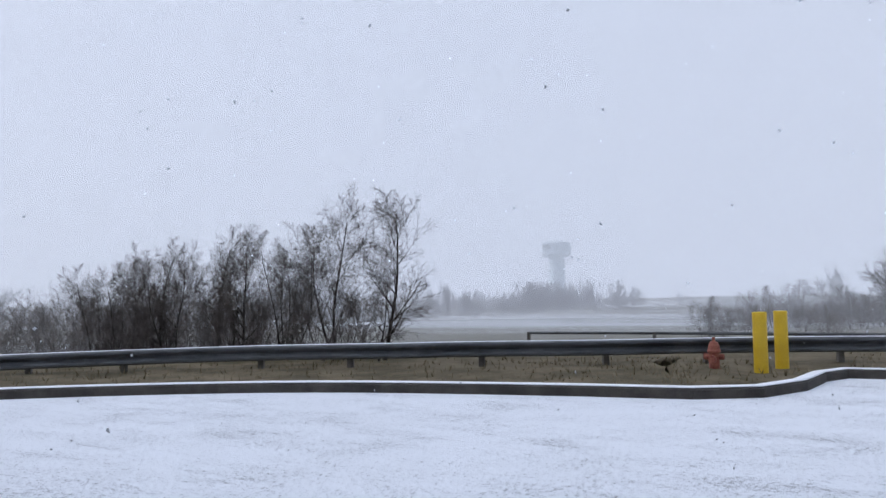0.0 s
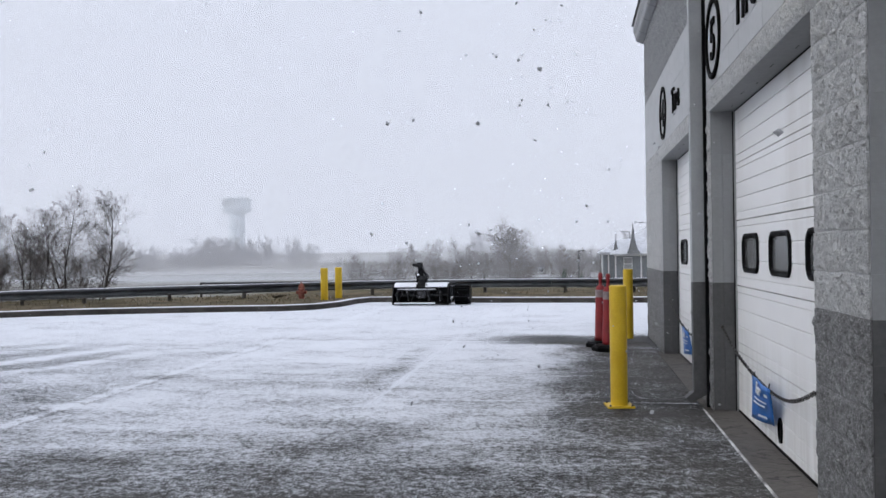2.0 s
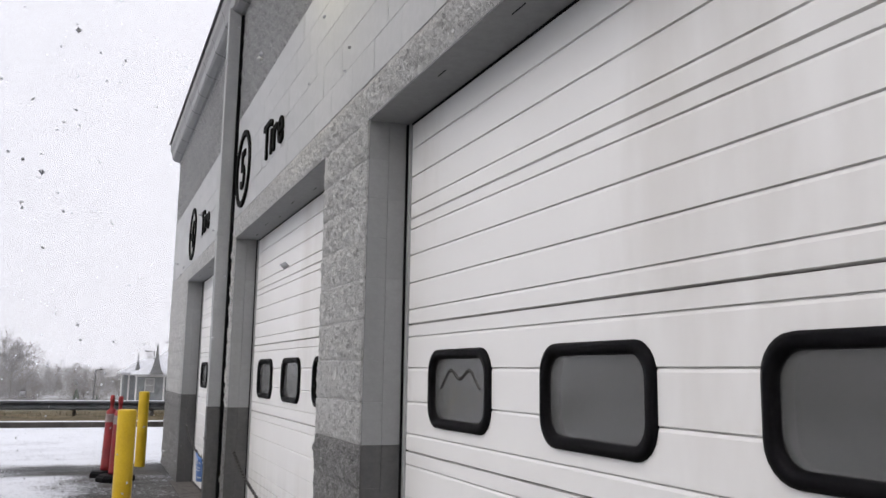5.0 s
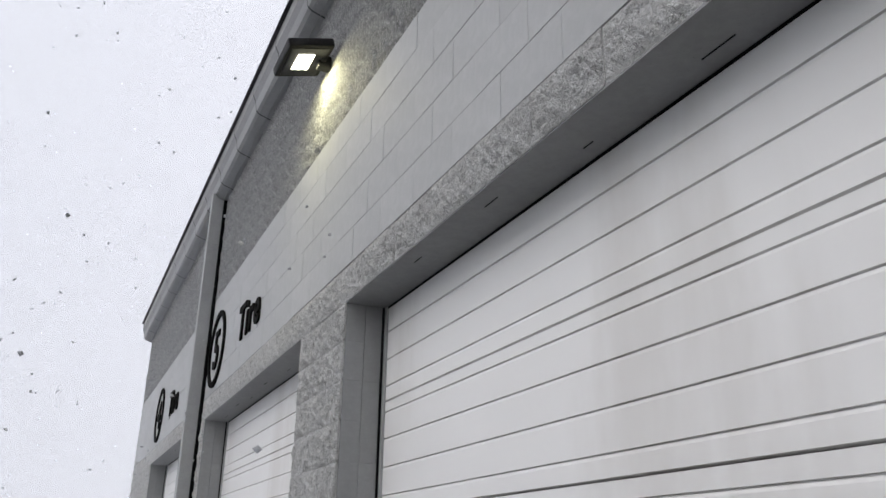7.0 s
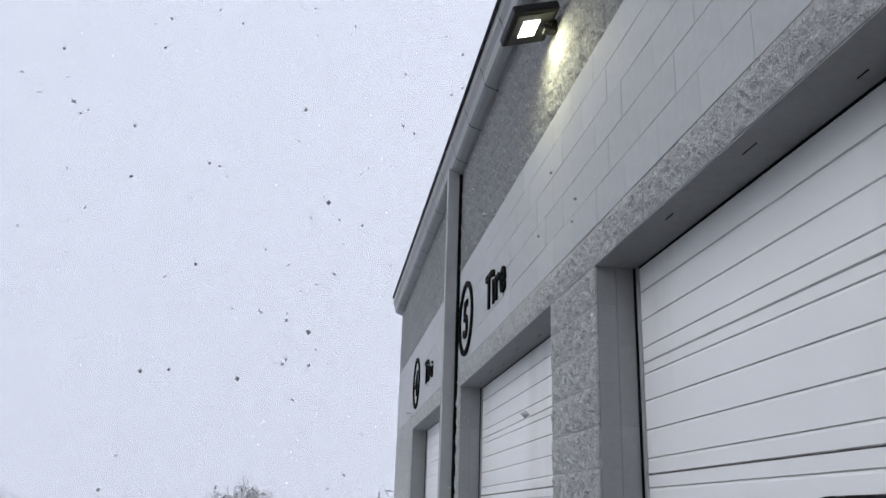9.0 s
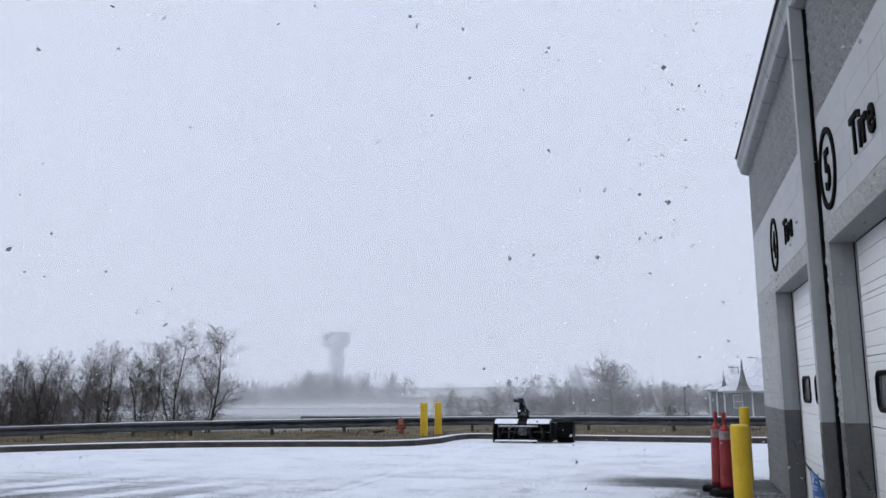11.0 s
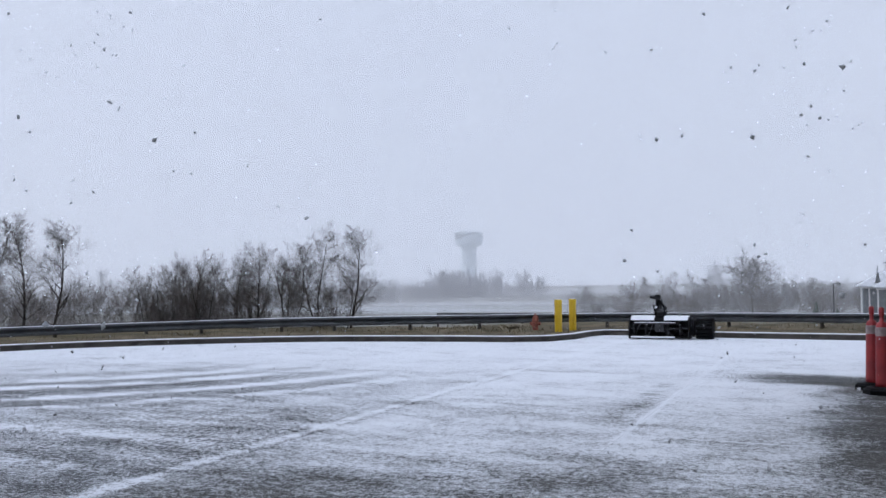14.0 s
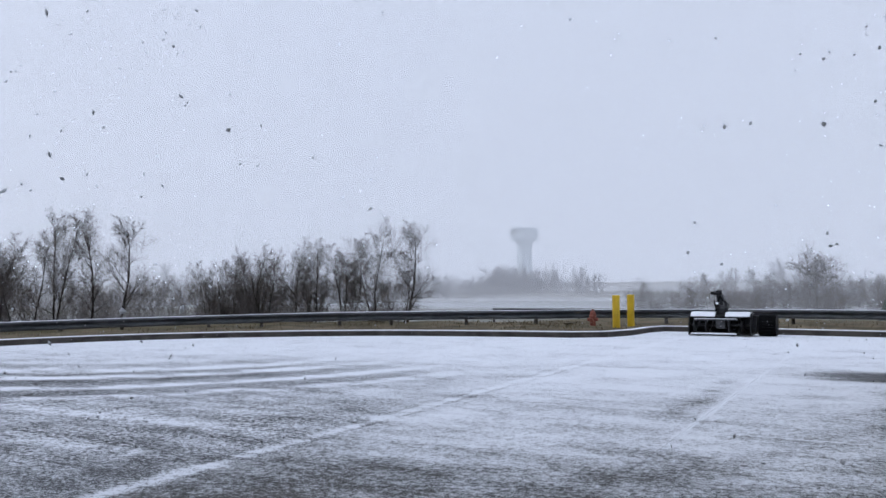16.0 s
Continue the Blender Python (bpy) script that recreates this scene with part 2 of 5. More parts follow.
M_GUTTER = plain("grey_gutter_paint", (0.24, 0.245, 0.25), (0.30, 0.305, 0.31), 3, 0.5)
M_ROOF = plain("snowy_shingle", (0.5, 0.52, 0.56), (0.75, 0.77, 0.82), 3, 0.9)
M_ASPHALT = snowy_ground("snowy_asphalt", (0.018, 0.019, 0.021), (0.06, 0.062, 0.067), 0.5, True)
M_CONCRETE = snowy_ground("snowy_wet_concrete", (0.026, 0.025, 0.023), (0.115, 0.108, 0.098), 0.6, False)
M_FIELD = field_ground("winter_field")
M_VERGE = plain("dormant_verge_grass", (0.075, 0.064, 0.040), (0.17, 0.138, 0.092), 1.2, 0.95, bump=0.8, dist=0.04, spec=0.1, fine=14)
M_BLADE = plain("dry_grass_blade", (0.12, 0.10, 0.06), (0.22, 0.18, 0.12), 0.8, 0.9, spec=0.1)
M_KERB = plain("dirty_concrete_kerb", (0.028, 0.025, 0.022), (0.075, 0.068, 0.06), 2.5, 0.9, bump=0.5, dist=0.01)
M_SNOW = plain("fresh_snow", (0.80, 0.82, 0.86), (0.88, 0.89, 0.92), 6, 0.9, bump=0.4, dist=0.01, spec=0.2)
M_RAIL = plain("weathered_galvanised_rail", (0.045, 0.05, 0.055), (0.10, 0.105, 0.11), 2.0, 0.6, 0.1)
M_POST = plain("weathered_post", (0.06, 0.055, 0.05), (0.12, 0.11, 0.10), 6, 0.9)
M_YELLOW = plain("yellow_bollard_paint", (0.52, 0.33, 0.008), (0.64, 0.43, 0.02), 3, 0.42, spec=0.45)
M_RED = plain("faded_red_plastic", (0.17, 0.010, 0.014), (0.26, 0.018, 0.02), 4, 0.45)
M_HYDRANT = plain("faded_hydrant_red", (0.16, 0.03, 0.022), (0.28, 0.11, 0.075), 14, 0.8)
M_BAND = plain("dull_reflective_band", (0.17, 0.12, 0.12), (0.27, 0.22, 0.22), 10, 0.4)
M_MACHINE = plain("black_machine_paint", (0.006, 0.006, 0.007), (0.018, 0.018, 0.02), 6, 0.5, bump=0.3, spec=0.25)
M_STEEL = plain("dark_worn_steel", (0.03, 0.03, 0.032), (0.08, 0.08, 0.085), 12, 0.45, 0.6)
M_BARK = plain("grey_brown_bark", (0.035, 0.030, 0.028), (0.075, 0.066, 0.06), 5, 0.95, bump=0.6, dist=0.01, spec=0.1)
M_TWIG = plain("brown_twig", (0.07, 0.060, 0.056), (0.13, 0.112, 0.104), 3, 0.95, spec=0.1)
# twig colour paled for the far woods: distance haze put into the colour
M_FAR = plain("hazed_far_twig", (0.15, 0.145, 0.145), (0.26, 0.255, 0.255), 0.15, 0.95, spec=0.05)
M_FIR = plain("dark_evergreen", (0.02, 0.035, 0.022), (0.05, 0.07, 0.05), 3, 0.95, spec=0.1)
M_TOWER = plain("pale_tower_paint", (0.55, 0.65, 0.70), (0.64, 0.72, 0.76), 0.2, 0.5)
M_TOWER_TOP = plain("tower_band_paint", (0.30, 0.35, 0.36), (0.36, 0.40, 0.40), 0.2, 0.5)
M_WOOD = plain("slate_blue_siding", (0.14, 0.17, 0.19), (0.19, 0.22, 0.24), 3, 0.8)
M_WHITE = plain("white_trim_paint", (0.70, 0.71, 0.72), (0.8, 0.8, 0.81), 4, 0.6)
M_SPIRE = plain("dark_spire_shingle", (0.05, 0.055, 0.06), (0.10, 0.105, 0.11), 4, 0.8)
M_BLUE = plain("blue_vinyl", (0.025, 0.13, 0.42), (0.04, 0.18, 0.52), 3, 0.4)
M_CHAIN = plain("dark_chain_steel", (0.03, 0.03, 0.03), (0.08, 0.075, 0.07), 20, 0.45, 0.7)
# flakes greyed below snow white: their backlit shade is put into the colour
M_FLAKE = plain("snowflake_backlit_grey", (0.36, 0.37, 0.39), (0.46, 0.47, 0.49), 3, 0.9, spec=0.05)
M_LED = glow("led_panel_glow", (1.0, 0.98, 0.84), 9.0)


# ---- mesh helpers ----
def mesh_of(name, bm, mat=None, smooth=False):
    me = bpy.data.meshes.new(name)
    bmesh.ops.recalc_face_normals(bm, faces=bm.faces)
    bm.to_mesh(me)
    bm.free()
    if mat:
        me.materials.append(mat)
    if smooth:
        me.shade_smooth()
    return me


def raw(name, verts, faces, mat, smooth=False):
    me = bpy.data.meshes.new(name)
    me.from_pydata(verts, [], faces)
    me.materials.append(mat)
    if smooth:
        me.shade_smooth()
    return me


def part(name, bm, material, parent=None, label="", smooth=False):
    """Links a bmesh, or a ready mesh, as one object under a thing or a part."""
    me = bm if isinstance(bm, bpy.types.Mesh) else mesh_of(name, bm, material, smooth)
    ob = new(name, me)
    if parent:
        ob.parent = parent
    return tagged(ob, label)


def thing(name, label, category, at=None, group="", kind=""):
    ob = new(name)
    ob.empty_display_size = 0.1
    if at is not None:
        ob.matrix_basis = at
    return tagged(ob, label, category, group, kind)


def box(bm, x0, x1, y0, y1, z0, z1, bevel=0.0):
    made = bmesh.ops.create_cube(bm, size=1.0, matrix=Matrix.LocRotScale(((x0 + x1) / 2, (y0 + y1) / 2, (z0 + z1) / 2), None, (x1 - x0, y1 - y0, z1 - z0)))
    if bevel:
        edges = {e for v in made["verts"] for e in v.link_edges}
        bmesh.ops.bevel(bm, geom=list(edges), offset=bevel, segments=2, affect="EDGES", profile=0.6)
    return bm


def boxed(*a, **k):
    return box(bmesh.new(), *a, **k)


def rod(bm, a, b, r0, r1=None, n=12, caps=True):
    a, b = Vector(a), Vector(b)
    d = b - a
    m = Matrix.Translation((a + b) / 2) @ d.to_track_quat("Z", "Y").to_matrix().to_4x4()
    bmesh.ops.create_cone(bm, cap_ends=caps, segments=n, radius1=r0, radius2=r0 if r1 is None else r1, depth=d.length, matrix=m)
    return bm


def lathe(bm, profile, n=24, at=(0, 0, 0)):
    """Turns a profile of (radius, height) round the vertical axis."""
    rings = [[bm.verts.new((at[0] + r * math.cos(2 * math.pi * k / n), at[1] + r * math.sin(2 * math.pi * k / n), at[2] + z)) for k in range(n)] for r, z in profile]
    for lo, hi in zip(rings, rings[1:]):
        for k in range(n):
            bm.faces.new((lo[k], lo[(k + 1) % n], hi[(k + 1) % n], hi[k]))
    bm.faces.new(rings[0][::-1])
    bm.faces.new(rings[-1])
    return bm


def sweep(bm, path, section, closed_section=True):
    """A section of (out, up) carried along a level path of (x, y, z); out is to the path's left."""
    rows = []
    for i, p in enumerate(path):
        a, b = path[max(0, i - 1)], path[min(len(path) - 1, i + 1)]
        d = Vector((b[0] - a[0], b[1] - a[1], 0)).normalized()
        left = Vector((-d.y, d.x, 0))
        rows.append([bm.verts.new(Vector(p) + left * o + Vector((0, 0, u))) for o, u in section])
    m = len(section)
    for r0, r1 in zip(rows, rows[1:]):
        for k in range(m if closed_section else m - 1):
            bm.faces.new((r0[k], r1[k], r1[(k + 1) % m], r0[(k + 1) % m]))
    if closed_section:
        bm.faces.new(rows[0])
        bm.faces.new(rows[-1][::-1])
    return bm


def smooth_path(points, step=0.6):
    """A Catmull-Rom curve through plan points, at even steps."""
    pts = [Vector((p[0], p[1], 0)) for p in points]
    pts = [2 * pts[0] - pts[1]] + pts + [2 * pts[-1] - pts[-2]]
    out = []
    for a, b, c, d in zip(pts, pts[1:], pts[2:], pts[3:]):
        count = max(1, int((c - b).length / step))
        for k in range(count):
            t = k / count
            out.append(0.5 * (2 * b + (c - a) * t + (2 * a - 5 * b + 4 * c - d) * t * t + (3 * b - a - 3 * c + d) * t**3))
    return out + [pts[-2]]


def offset_path(path, dist, z=0.0):
    out = []
    for i, p in enumerate(path):
        d = (path[min(len(path) - 1, i + 1)] - path[max(0, i - 1)]).normalized()
        out.append(Vector((p.x - d.y * dist, p.y + d.x * dist, z)))
    return out


# ---- ground, lot, kerb, verge ----
KERB = smooth_path([(-17.5, -26), (-19.3, -12), (-20.0, 0), (-20.0, 8), (-19.45, 12.5), (-18.4, 15.0), (-17.1, 16.7), (-15.6, 18.1), (-13.9, 19.3), (-12.0, 20.2), (-8.9, 21.0), (-7.4, 21.25), (-6.6, 21.8), (-6.2, 22.9), (-6.1, 24.3), (-5.85, 25.0), (-5.2, 25.05), (-2.5, 24.6), (1.0, 24.4), (8, 24.2), (30, 23.6), (60, 22.6)])
KERB_XY = np.array([(p.x, p.y) for p in KERB])


def beyond_kerb(x, y):
    """Distance outside the kerb; negative on the lot."""
    q = np.array((x, y))
    a, b = KERB_XY[:-1], KERB_XY[1:]
    ab = b - a
    t = np.clip(((q - a) * ab).sum(1) / (ab * ab).sum(1), 0, 1)
    off = q - (a + ab * t[:, None])
    d2 = (off * off).sum(1)
    k = int(d2.argmin())
    side = ab[k][0] * off[k][1] - ab[k][1] * off[k][0]
    return math.copysign(math.sqrt(d2[k]), side)


def land_height(x, y):
    """Height of the land beyond the verge: a dip, then fields that rise slowly to eye level."""
    r = math.hypot(x, y)
    z = np.interp(r, [0, 30, 45, 80, 120, 200, 330, 600, 1500, 4500], [-1.7, -1.7, -1.9, -2.0, -2.2, -2.6, -1.4, 1.4, 1.7, 1.9])
    return float(z) + 0.35 * noise.noise((x * 0.02, y * 0.02, 0)) * min(1.0, r / 80)


bm = bmesh.new()
radii = list(np.arange(6, 60, 2.0)) + [60 * 1.09**k for k in range(52)]
SPOKES = 160
rows = []
for r in radii:
    row = []
    for k in range(SPOKES):
        x, y = r * math.cos(2 * math.pi * k / SPOKES), r * math.sin(2 * math.pi * k / SPOKES)
        z = land_height(x, y)
        row.append(bm.verts.new((x, y, z)))
    rows.append(row)
for a, b in zip(rows, rows[1:]):
    for k in range(SPOKES):
        bm.faces.new((a[k], a[(k + 1) % SPOKES], b[(k + 1) % SPOKES], b[k]))
bm.faces.new(rows[0][::-1])
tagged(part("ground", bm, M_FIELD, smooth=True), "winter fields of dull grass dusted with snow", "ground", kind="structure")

bm = bmesh.new()
edge = [bm.verts.new((p.x, p.y, 0)) for p in KERB]
hub = [bm.verts.new((60, -26, 0))]
bm.faces.new(edge + hub)
tagged(part("parking_lot", bm, M_ASPHALT), "asphalt parking lot under wind-blown streaky snow", "parking lot", kind="structure")

bm = bmesh.new()
profile = [(0.12, 0.10), (0.2, 0.145), (0.9, 0.17), (1.7, 0.185), (2.6, 0.20), (5.0, 0.19), (7.5, 0.02), (10, -0.7), (14, -2.1)]
layers = [offset_path(KERB, d, z) for d, z in profile]
vs = [[bm.verts.new(p + Vector((0, 0, 0.05 * noise.noise((p.x * 0.8, p.y * 0.8, 3)))) if i else p) for p in row] for i, row in enumerate(layers)]
for a, b in zip(vs, vs[1:]):
    for k in range(len(a) - 1):
        bm.faces.new((a[k], a[k + 1], b[k + 1], b[k]))
tagged(part("grass_verge", bm, M_VERGE, smooth=True), "strip of dormant brown grass sloping away behind the kerb", "grass verge", kind="structure")

bm = bmesh.new()
sweep(bm, KERB, [(0, -0.12), (0.0, 0.12), (0.02, 0.145), (0.15, 0.15), (0.17, -0.12)])
tagged(part("kerb", bm, M_KERB), "dirty concrete kerb with snow along its top", "kerb", kind="structure")
bm = bmesh.new()
sweep(bm, offset_path(KERB, 0.015, 0.148), [(0.0, 0.0), (0.03, 0.018), (0.11, 0.022), (0.19, 0.012), (0.22, 0.0)])
tagged(part("snow_strip", bm, M_SNOW, smooth=True), "thin ridge of snow lying on the kerb", "snow", kind="structure")

# dry grass on the verge
random.seed(4)
verts, faces = [], []
for _ in range(15000):
    k = random.randrange(len(KERB) - 1)
    p = KERB[k]
    if not (-22 < p.x < 22 and p.y > 4):
        continue
    d = random.uniform(0.25, 5.0)
    t = random.random()
    q = KERB[k].lerp(KERB[k + 1], t)
    tang = (KERB[k + 1] - KERB[k]).normalized()
    x, y = q.x - tang.y * d, q.y + tang.x * d
    z = float(np.interp(d, [a for a, _ in profile], [b for _, b in profile])) - 0.02
    h, a = random.uniform(0.04, 0.13), random.uniform(0, 6.28)
    w = random.uniform(0.008, 0.02)
    i = len(verts)
    verts += [(x - w * math.cos(a), y - w * math.sin(a), z), (x + w * math.cos(a), y + w * math.sin(a), z), (x + random.uniform(-0.06, 0.06), y + random.uniform(-0.06, 0.06), z + h)]
    faces.append((i, i + 1, i + 2))
tagged(part("dry_grass", raw("dry_grass", verts, faces, M_BLADE), None), "short dry brown grass blades on the verge", "grass", kind="stuff")

# concrete apron in slabs before the doors
apron = thing("concrete_apron", "wet concrete apron slabs with snow in the joints", "apron", kind="structure")
xs, ys = (-4.62, -1.65, 1.61), (-10.0, -3.0, 2.7, 8.42, 14.05)
for xa, xb in zip(xs, xs[1:]):
    for ya, yb in zip(ys, ys[1:]):
        part("slab", boxed(xa + 0.002, xb - 0.002, ya + 0.002, yb - 0.002, -0.08, 0.012, bevel=0.003), M_CONCRETE, apron)
n = Nodes("damp_threshold")
cracks = n.t.nodes.new("ShaderNodeTexVoronoi")
cracks.feature = "DISTANCE_TO_EDGE"
cracks.inputs["Scale"].default_value = 3.2
warp = n.t.nodes.new("ShaderNodeMixRGB")
warp.inputs[0].default_value = 0.35
n.put(warp.inputs[1], n.scale(n.co, (0.8, 1.5, 1.0)))
wob = n.t.nodes.new("ShaderNodeTexNoise")
wob.inputs["Scale"].default_value = 5.0
n.put(wob.inputs["Vector"], n.co)
n.put(warp.inputs[2], wob.outputs["Color"])
n.put(cracks.inputs["Vector"], warp.outputs[0])
crack = n.step(cracks.outputs["Distance"], 0.0, 0.022, 1.0, 0.0)
col = n.mix(n.noise(14, 5), (0.035, 0.032, 0.028), (0.15, 0.135, 0.12))
n.bump(n.math("SUBTRACT", n.noise(30, 4), crack), 0.6, 0.012)
M_SILL = n.done(n.mix(crack, col, (0.015, 0.014, 0.013)), 0.6)
part("threshold", boxed(1.63, 2.1, 0.2, 12.7, -0.08, 0.008), M_SILL, apron, "cracked damp threshold strip along the doors")
part("joint_seal", boxed(1.606, 1.628, 0.2, 8.15, -0.05, 0.016, bevel=0.004), plain("pale_joint_seal", (0.10, 0.10, 0.10), (0.72, 0.72, 0.72), 5, 0.8), apron, "pale sealed joint")

# ---- building ----
H, L, FACE, DOORX = 0.2032, 0.4064, 1.70, 1.93
PIERS = ((3.931, 4.777), (8.145, 8.99), (12.45, 14.97))
OPENINGS = ((0.56, 3.931), (4.777, 8.145), (8.99, 12.45))
TOP = 26 * H


def split_block(name, length, mat, seed, depth, bulge, gap, cell):
    """One split-face block: rough bulging front towards -x, origin at its low near corner on the wall's face."""
    rnd = random.Random(seed)
    nu, nv = max(4, int(length / cell)), max(4, int(H / cell))
    verts, faces = [], []
    skew = rnd.uniform(-1, 1)
    for j in range(nv):
        for i in range(nu):
            u, v = i / (nu - 1), j / (nv - 1)
            y, z = u * length, v * H
            rim = min(1.0, min(y, length - y, z, H - z) / 0.03)
            swell = bulge * (0.7 + 0.5 * skew * (u - 0.5) + 0.5 * noise.noise((y * 5 + seed, z * 5, 4.2)))
            rough = depth * (0.8 * noise.noise((y * 11 + seed * 7.3, z * 11, seed)) + noise.noise((y * 31 + seed, z * 31, 1.7)) + 0.35 * rnd.uniform(-1, 1))
            verts.append((0.003 + rim * (rough - swell), gap + u * (length - 2 * gap), gap + v * (H - 2 * gap)))
    for j in range(nv - 1):
        for i in range(nu - 1):
            a = j * nu + i
            faces.append((a, a + nu, a + nu + 1, a + 1))
    ring = [i for i in range(nu)] + [j * nu + nu - 1 for j in range(1, nv)] + [(nv - 1) * nu + i for i in range(nu - 2, -1, -1)] + [j * nu for j in range(nv - 2, 0, -1)]
    base = len(verts)
    verts += [(0.05, verts[k][1], verts[k][2]) for k in ring]
    m = len(ring)
    for k in range(m):
        faces.append((ring[k], ring[(k + 1) % m], base + (k + 1) % m, base + k))
    return raw(name, verts, faces, mat)


def flat_block(name, length, mat):
    bm = boxed(0.0, 0.05, 0.0012, length - 0.0012, 0.0012, H - 0.0012, bevel=0.0016)
    return mesh_of(name, bm, mat)


block_cache = {}


def lay(owner, y0, y1, courses, mat, split, bond=0.0, seed=0):
    """Courses of running-bond blocks between y0 and y1 on the wall's face."""
    rnd = random.Random(seed + 11)
    for c in courses:
        y = y0
        first = L / 2 if c % 2 else L
        if bond:
            first = L * bond if c % 2 else L
        length = min(first, y1 - y)
        while y < y1 - 0.02:
            length = min(length, y1 - y)
            if y1 - (y + length) < 0.06:
                length = y1 - y
            key = (mat.name, round(length, 3), rnd.randrange(7) if split else 0)
            if key not in block_cache:
                me = split_block("block", length, mat, len(block_cache), *((0.011, 0.006, 0.001, 0.03) if mat is M_SPLIT_TOP else (0.014, 0.010, 0.003, 0.018))) if split else flat_block("block", length, mat)
                block_cache[key] = me
            ob = new("block", block_cache[key])
            ob.parent = owner
            ob.location = (FACE + (0.0 if mat is M_SPLIT_TOP else rnd.uniform(-0.003, 0.003) * (1 if split else 0.3)), y, c * H)
            y += length
            length = L


def wall_piece(name, label, boxes, mat=M_MORTAR):
    bm = bmesh.new()
    for b in boxes:
        box(bm, *b)
    return tagged(part(name, bm, mat), label, "wall", kind="structure")


BACK = 2.02
for k, (a, b) in enumerate(PIERS):
    pier = wall_piece(f"wall_pier_{k + 1}", "split-face block pier, light grey above a dark grey base", [(FACE + 0.006, BACK, a + 0.012, b - 0.012, 6 * H, 14 * H)], M_MORTAR_PALE)
    part("base_core", boxed(FACE + 0.006, BACK, a + 0.012, b - 0.012, 0, 6 * H), M_MORTAR_DARK, pier)
    lay(pier, a, b, range(0, 6), M_SPLIT_DARK, True, seed=k)
    lay(pier, a, b, range(6, 14), M_SPLIT, True, seed=k + 5)
    for c in range(14):
        for xa, xb, over in ((FACE + 0.012, 1.8145, 0), (1.8160, BACK, 1)):
            if over and c % 2:
                continue
            rows_up = 2 if over and c < 13 else 1
            jm = boxed(xa, xb, 0.0, 0.02, 0.0002, rows_up * H - 0.0002, bevel=0.0004)
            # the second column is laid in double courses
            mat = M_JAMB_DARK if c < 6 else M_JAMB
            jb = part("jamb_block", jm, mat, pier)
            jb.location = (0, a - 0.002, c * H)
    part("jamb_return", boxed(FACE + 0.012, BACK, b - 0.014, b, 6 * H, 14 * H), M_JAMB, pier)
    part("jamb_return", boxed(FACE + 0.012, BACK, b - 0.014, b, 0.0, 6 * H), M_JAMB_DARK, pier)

beam = wall_piece("wall_lintel", "rough split-face lintel course over the doors", [(FACE + 0.006, BACK, -6, 14.958, 14 * H + 0.008, 15 * H)], M_MORTAR_PALE)
lay(beam, 0.0, 14.97, [14], M_SPLIT, True, seed=31)
for a, b in OPENINGS:
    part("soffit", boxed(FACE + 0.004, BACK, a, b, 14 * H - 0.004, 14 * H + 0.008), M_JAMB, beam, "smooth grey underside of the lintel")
    y, rnd = a + 0.25, random.Random(int(a * 10))
    while y < b - 0.3:
        x = rnd.choice((1.78, 1.815, 1.85))
        part("open_joint", boxed(x, x + 0.003, y, y + rnd.uniform(0.05, 0.13), 14 * H - 0.007, 14 * H - 0.003), M_BLACK, beam, "short open joint in the underside")
        y += rnd.uniform(0.3, 0.75)
smooth_wall = wall_piece("wall_upper_smooth", "smooth light grey painted block wall above the doors", [(FACE + 0.003, BACK, -6, 14.96, 15 * H, 20 * H)], M_SMOOTH)
lay(smooth_wall, 0.0, 14.97, range(15, 20), M_SMOOTH, False)
rough_wall = wall_piece("wall_upper_rough", "grey split-face block wall below the eaves", [(FACE + 0.008, BACK, -6, 14.958, 20 * H, TOP)], M_SPLIT_TOP)
lay(rough_wall, 1.2, 14.97, range(20, 26), M_SPLIT_TOP, True, seed=70)
tagged(part("wall_near", boxed(FACE, BACK, -6, 0.556, 0, 14 * H), M_SMOOTH), "plain grey block wall beside the doors", "wall", kind="structure")
tagged(part("wall_end", boxed(FACE + 0.03, 12, 14.94, 14.965, 0, TOP), M_SPLIT), "grey block end wall of the building", "wall", kind="structure")
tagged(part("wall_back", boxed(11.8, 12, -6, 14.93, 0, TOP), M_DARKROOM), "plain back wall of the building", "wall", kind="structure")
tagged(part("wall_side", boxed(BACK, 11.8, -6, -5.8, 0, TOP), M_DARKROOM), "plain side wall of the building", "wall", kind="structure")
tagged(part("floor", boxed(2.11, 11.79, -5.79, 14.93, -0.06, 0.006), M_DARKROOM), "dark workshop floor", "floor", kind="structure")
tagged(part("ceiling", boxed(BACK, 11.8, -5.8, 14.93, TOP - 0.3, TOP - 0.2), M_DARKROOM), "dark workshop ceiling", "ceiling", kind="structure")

# roof and eaves
bm = bmesh.new()
y0, y1 = -6.3, 15.12
quad = [(1.64, 5.46), (6.9, 7.0), (12.3, 5.46), (12.3, 5.60), (6.9, 7.16), (1.62, 5.60)]
ends = [[bm.verts.new((x, y, z)) for x, z in quad] for y in (y0, y1)]
for k in range(6):
    bm.faces.new((ends[0][k], ends[0][(k + 1) % 6], ends[1][(k + 1) % 6], ends[1][k]))
bm.faces.new(ends[0])
bm.faces.new(ends[1][::-1])
tagged(part("roof", bm, M_ROOF), "low pitched roof dusted with snow", "roof", kind="structure")
bm = bmesh.new()
bm_pts = [(FACE + 0.05, TOP), (BACK, TOP), (6.9, 6.95), (11.8, TOP)]
gable = [bm.verts.new((x, 14.94, z)) for x, z in bm_pts]
bm.faces.new(gable)
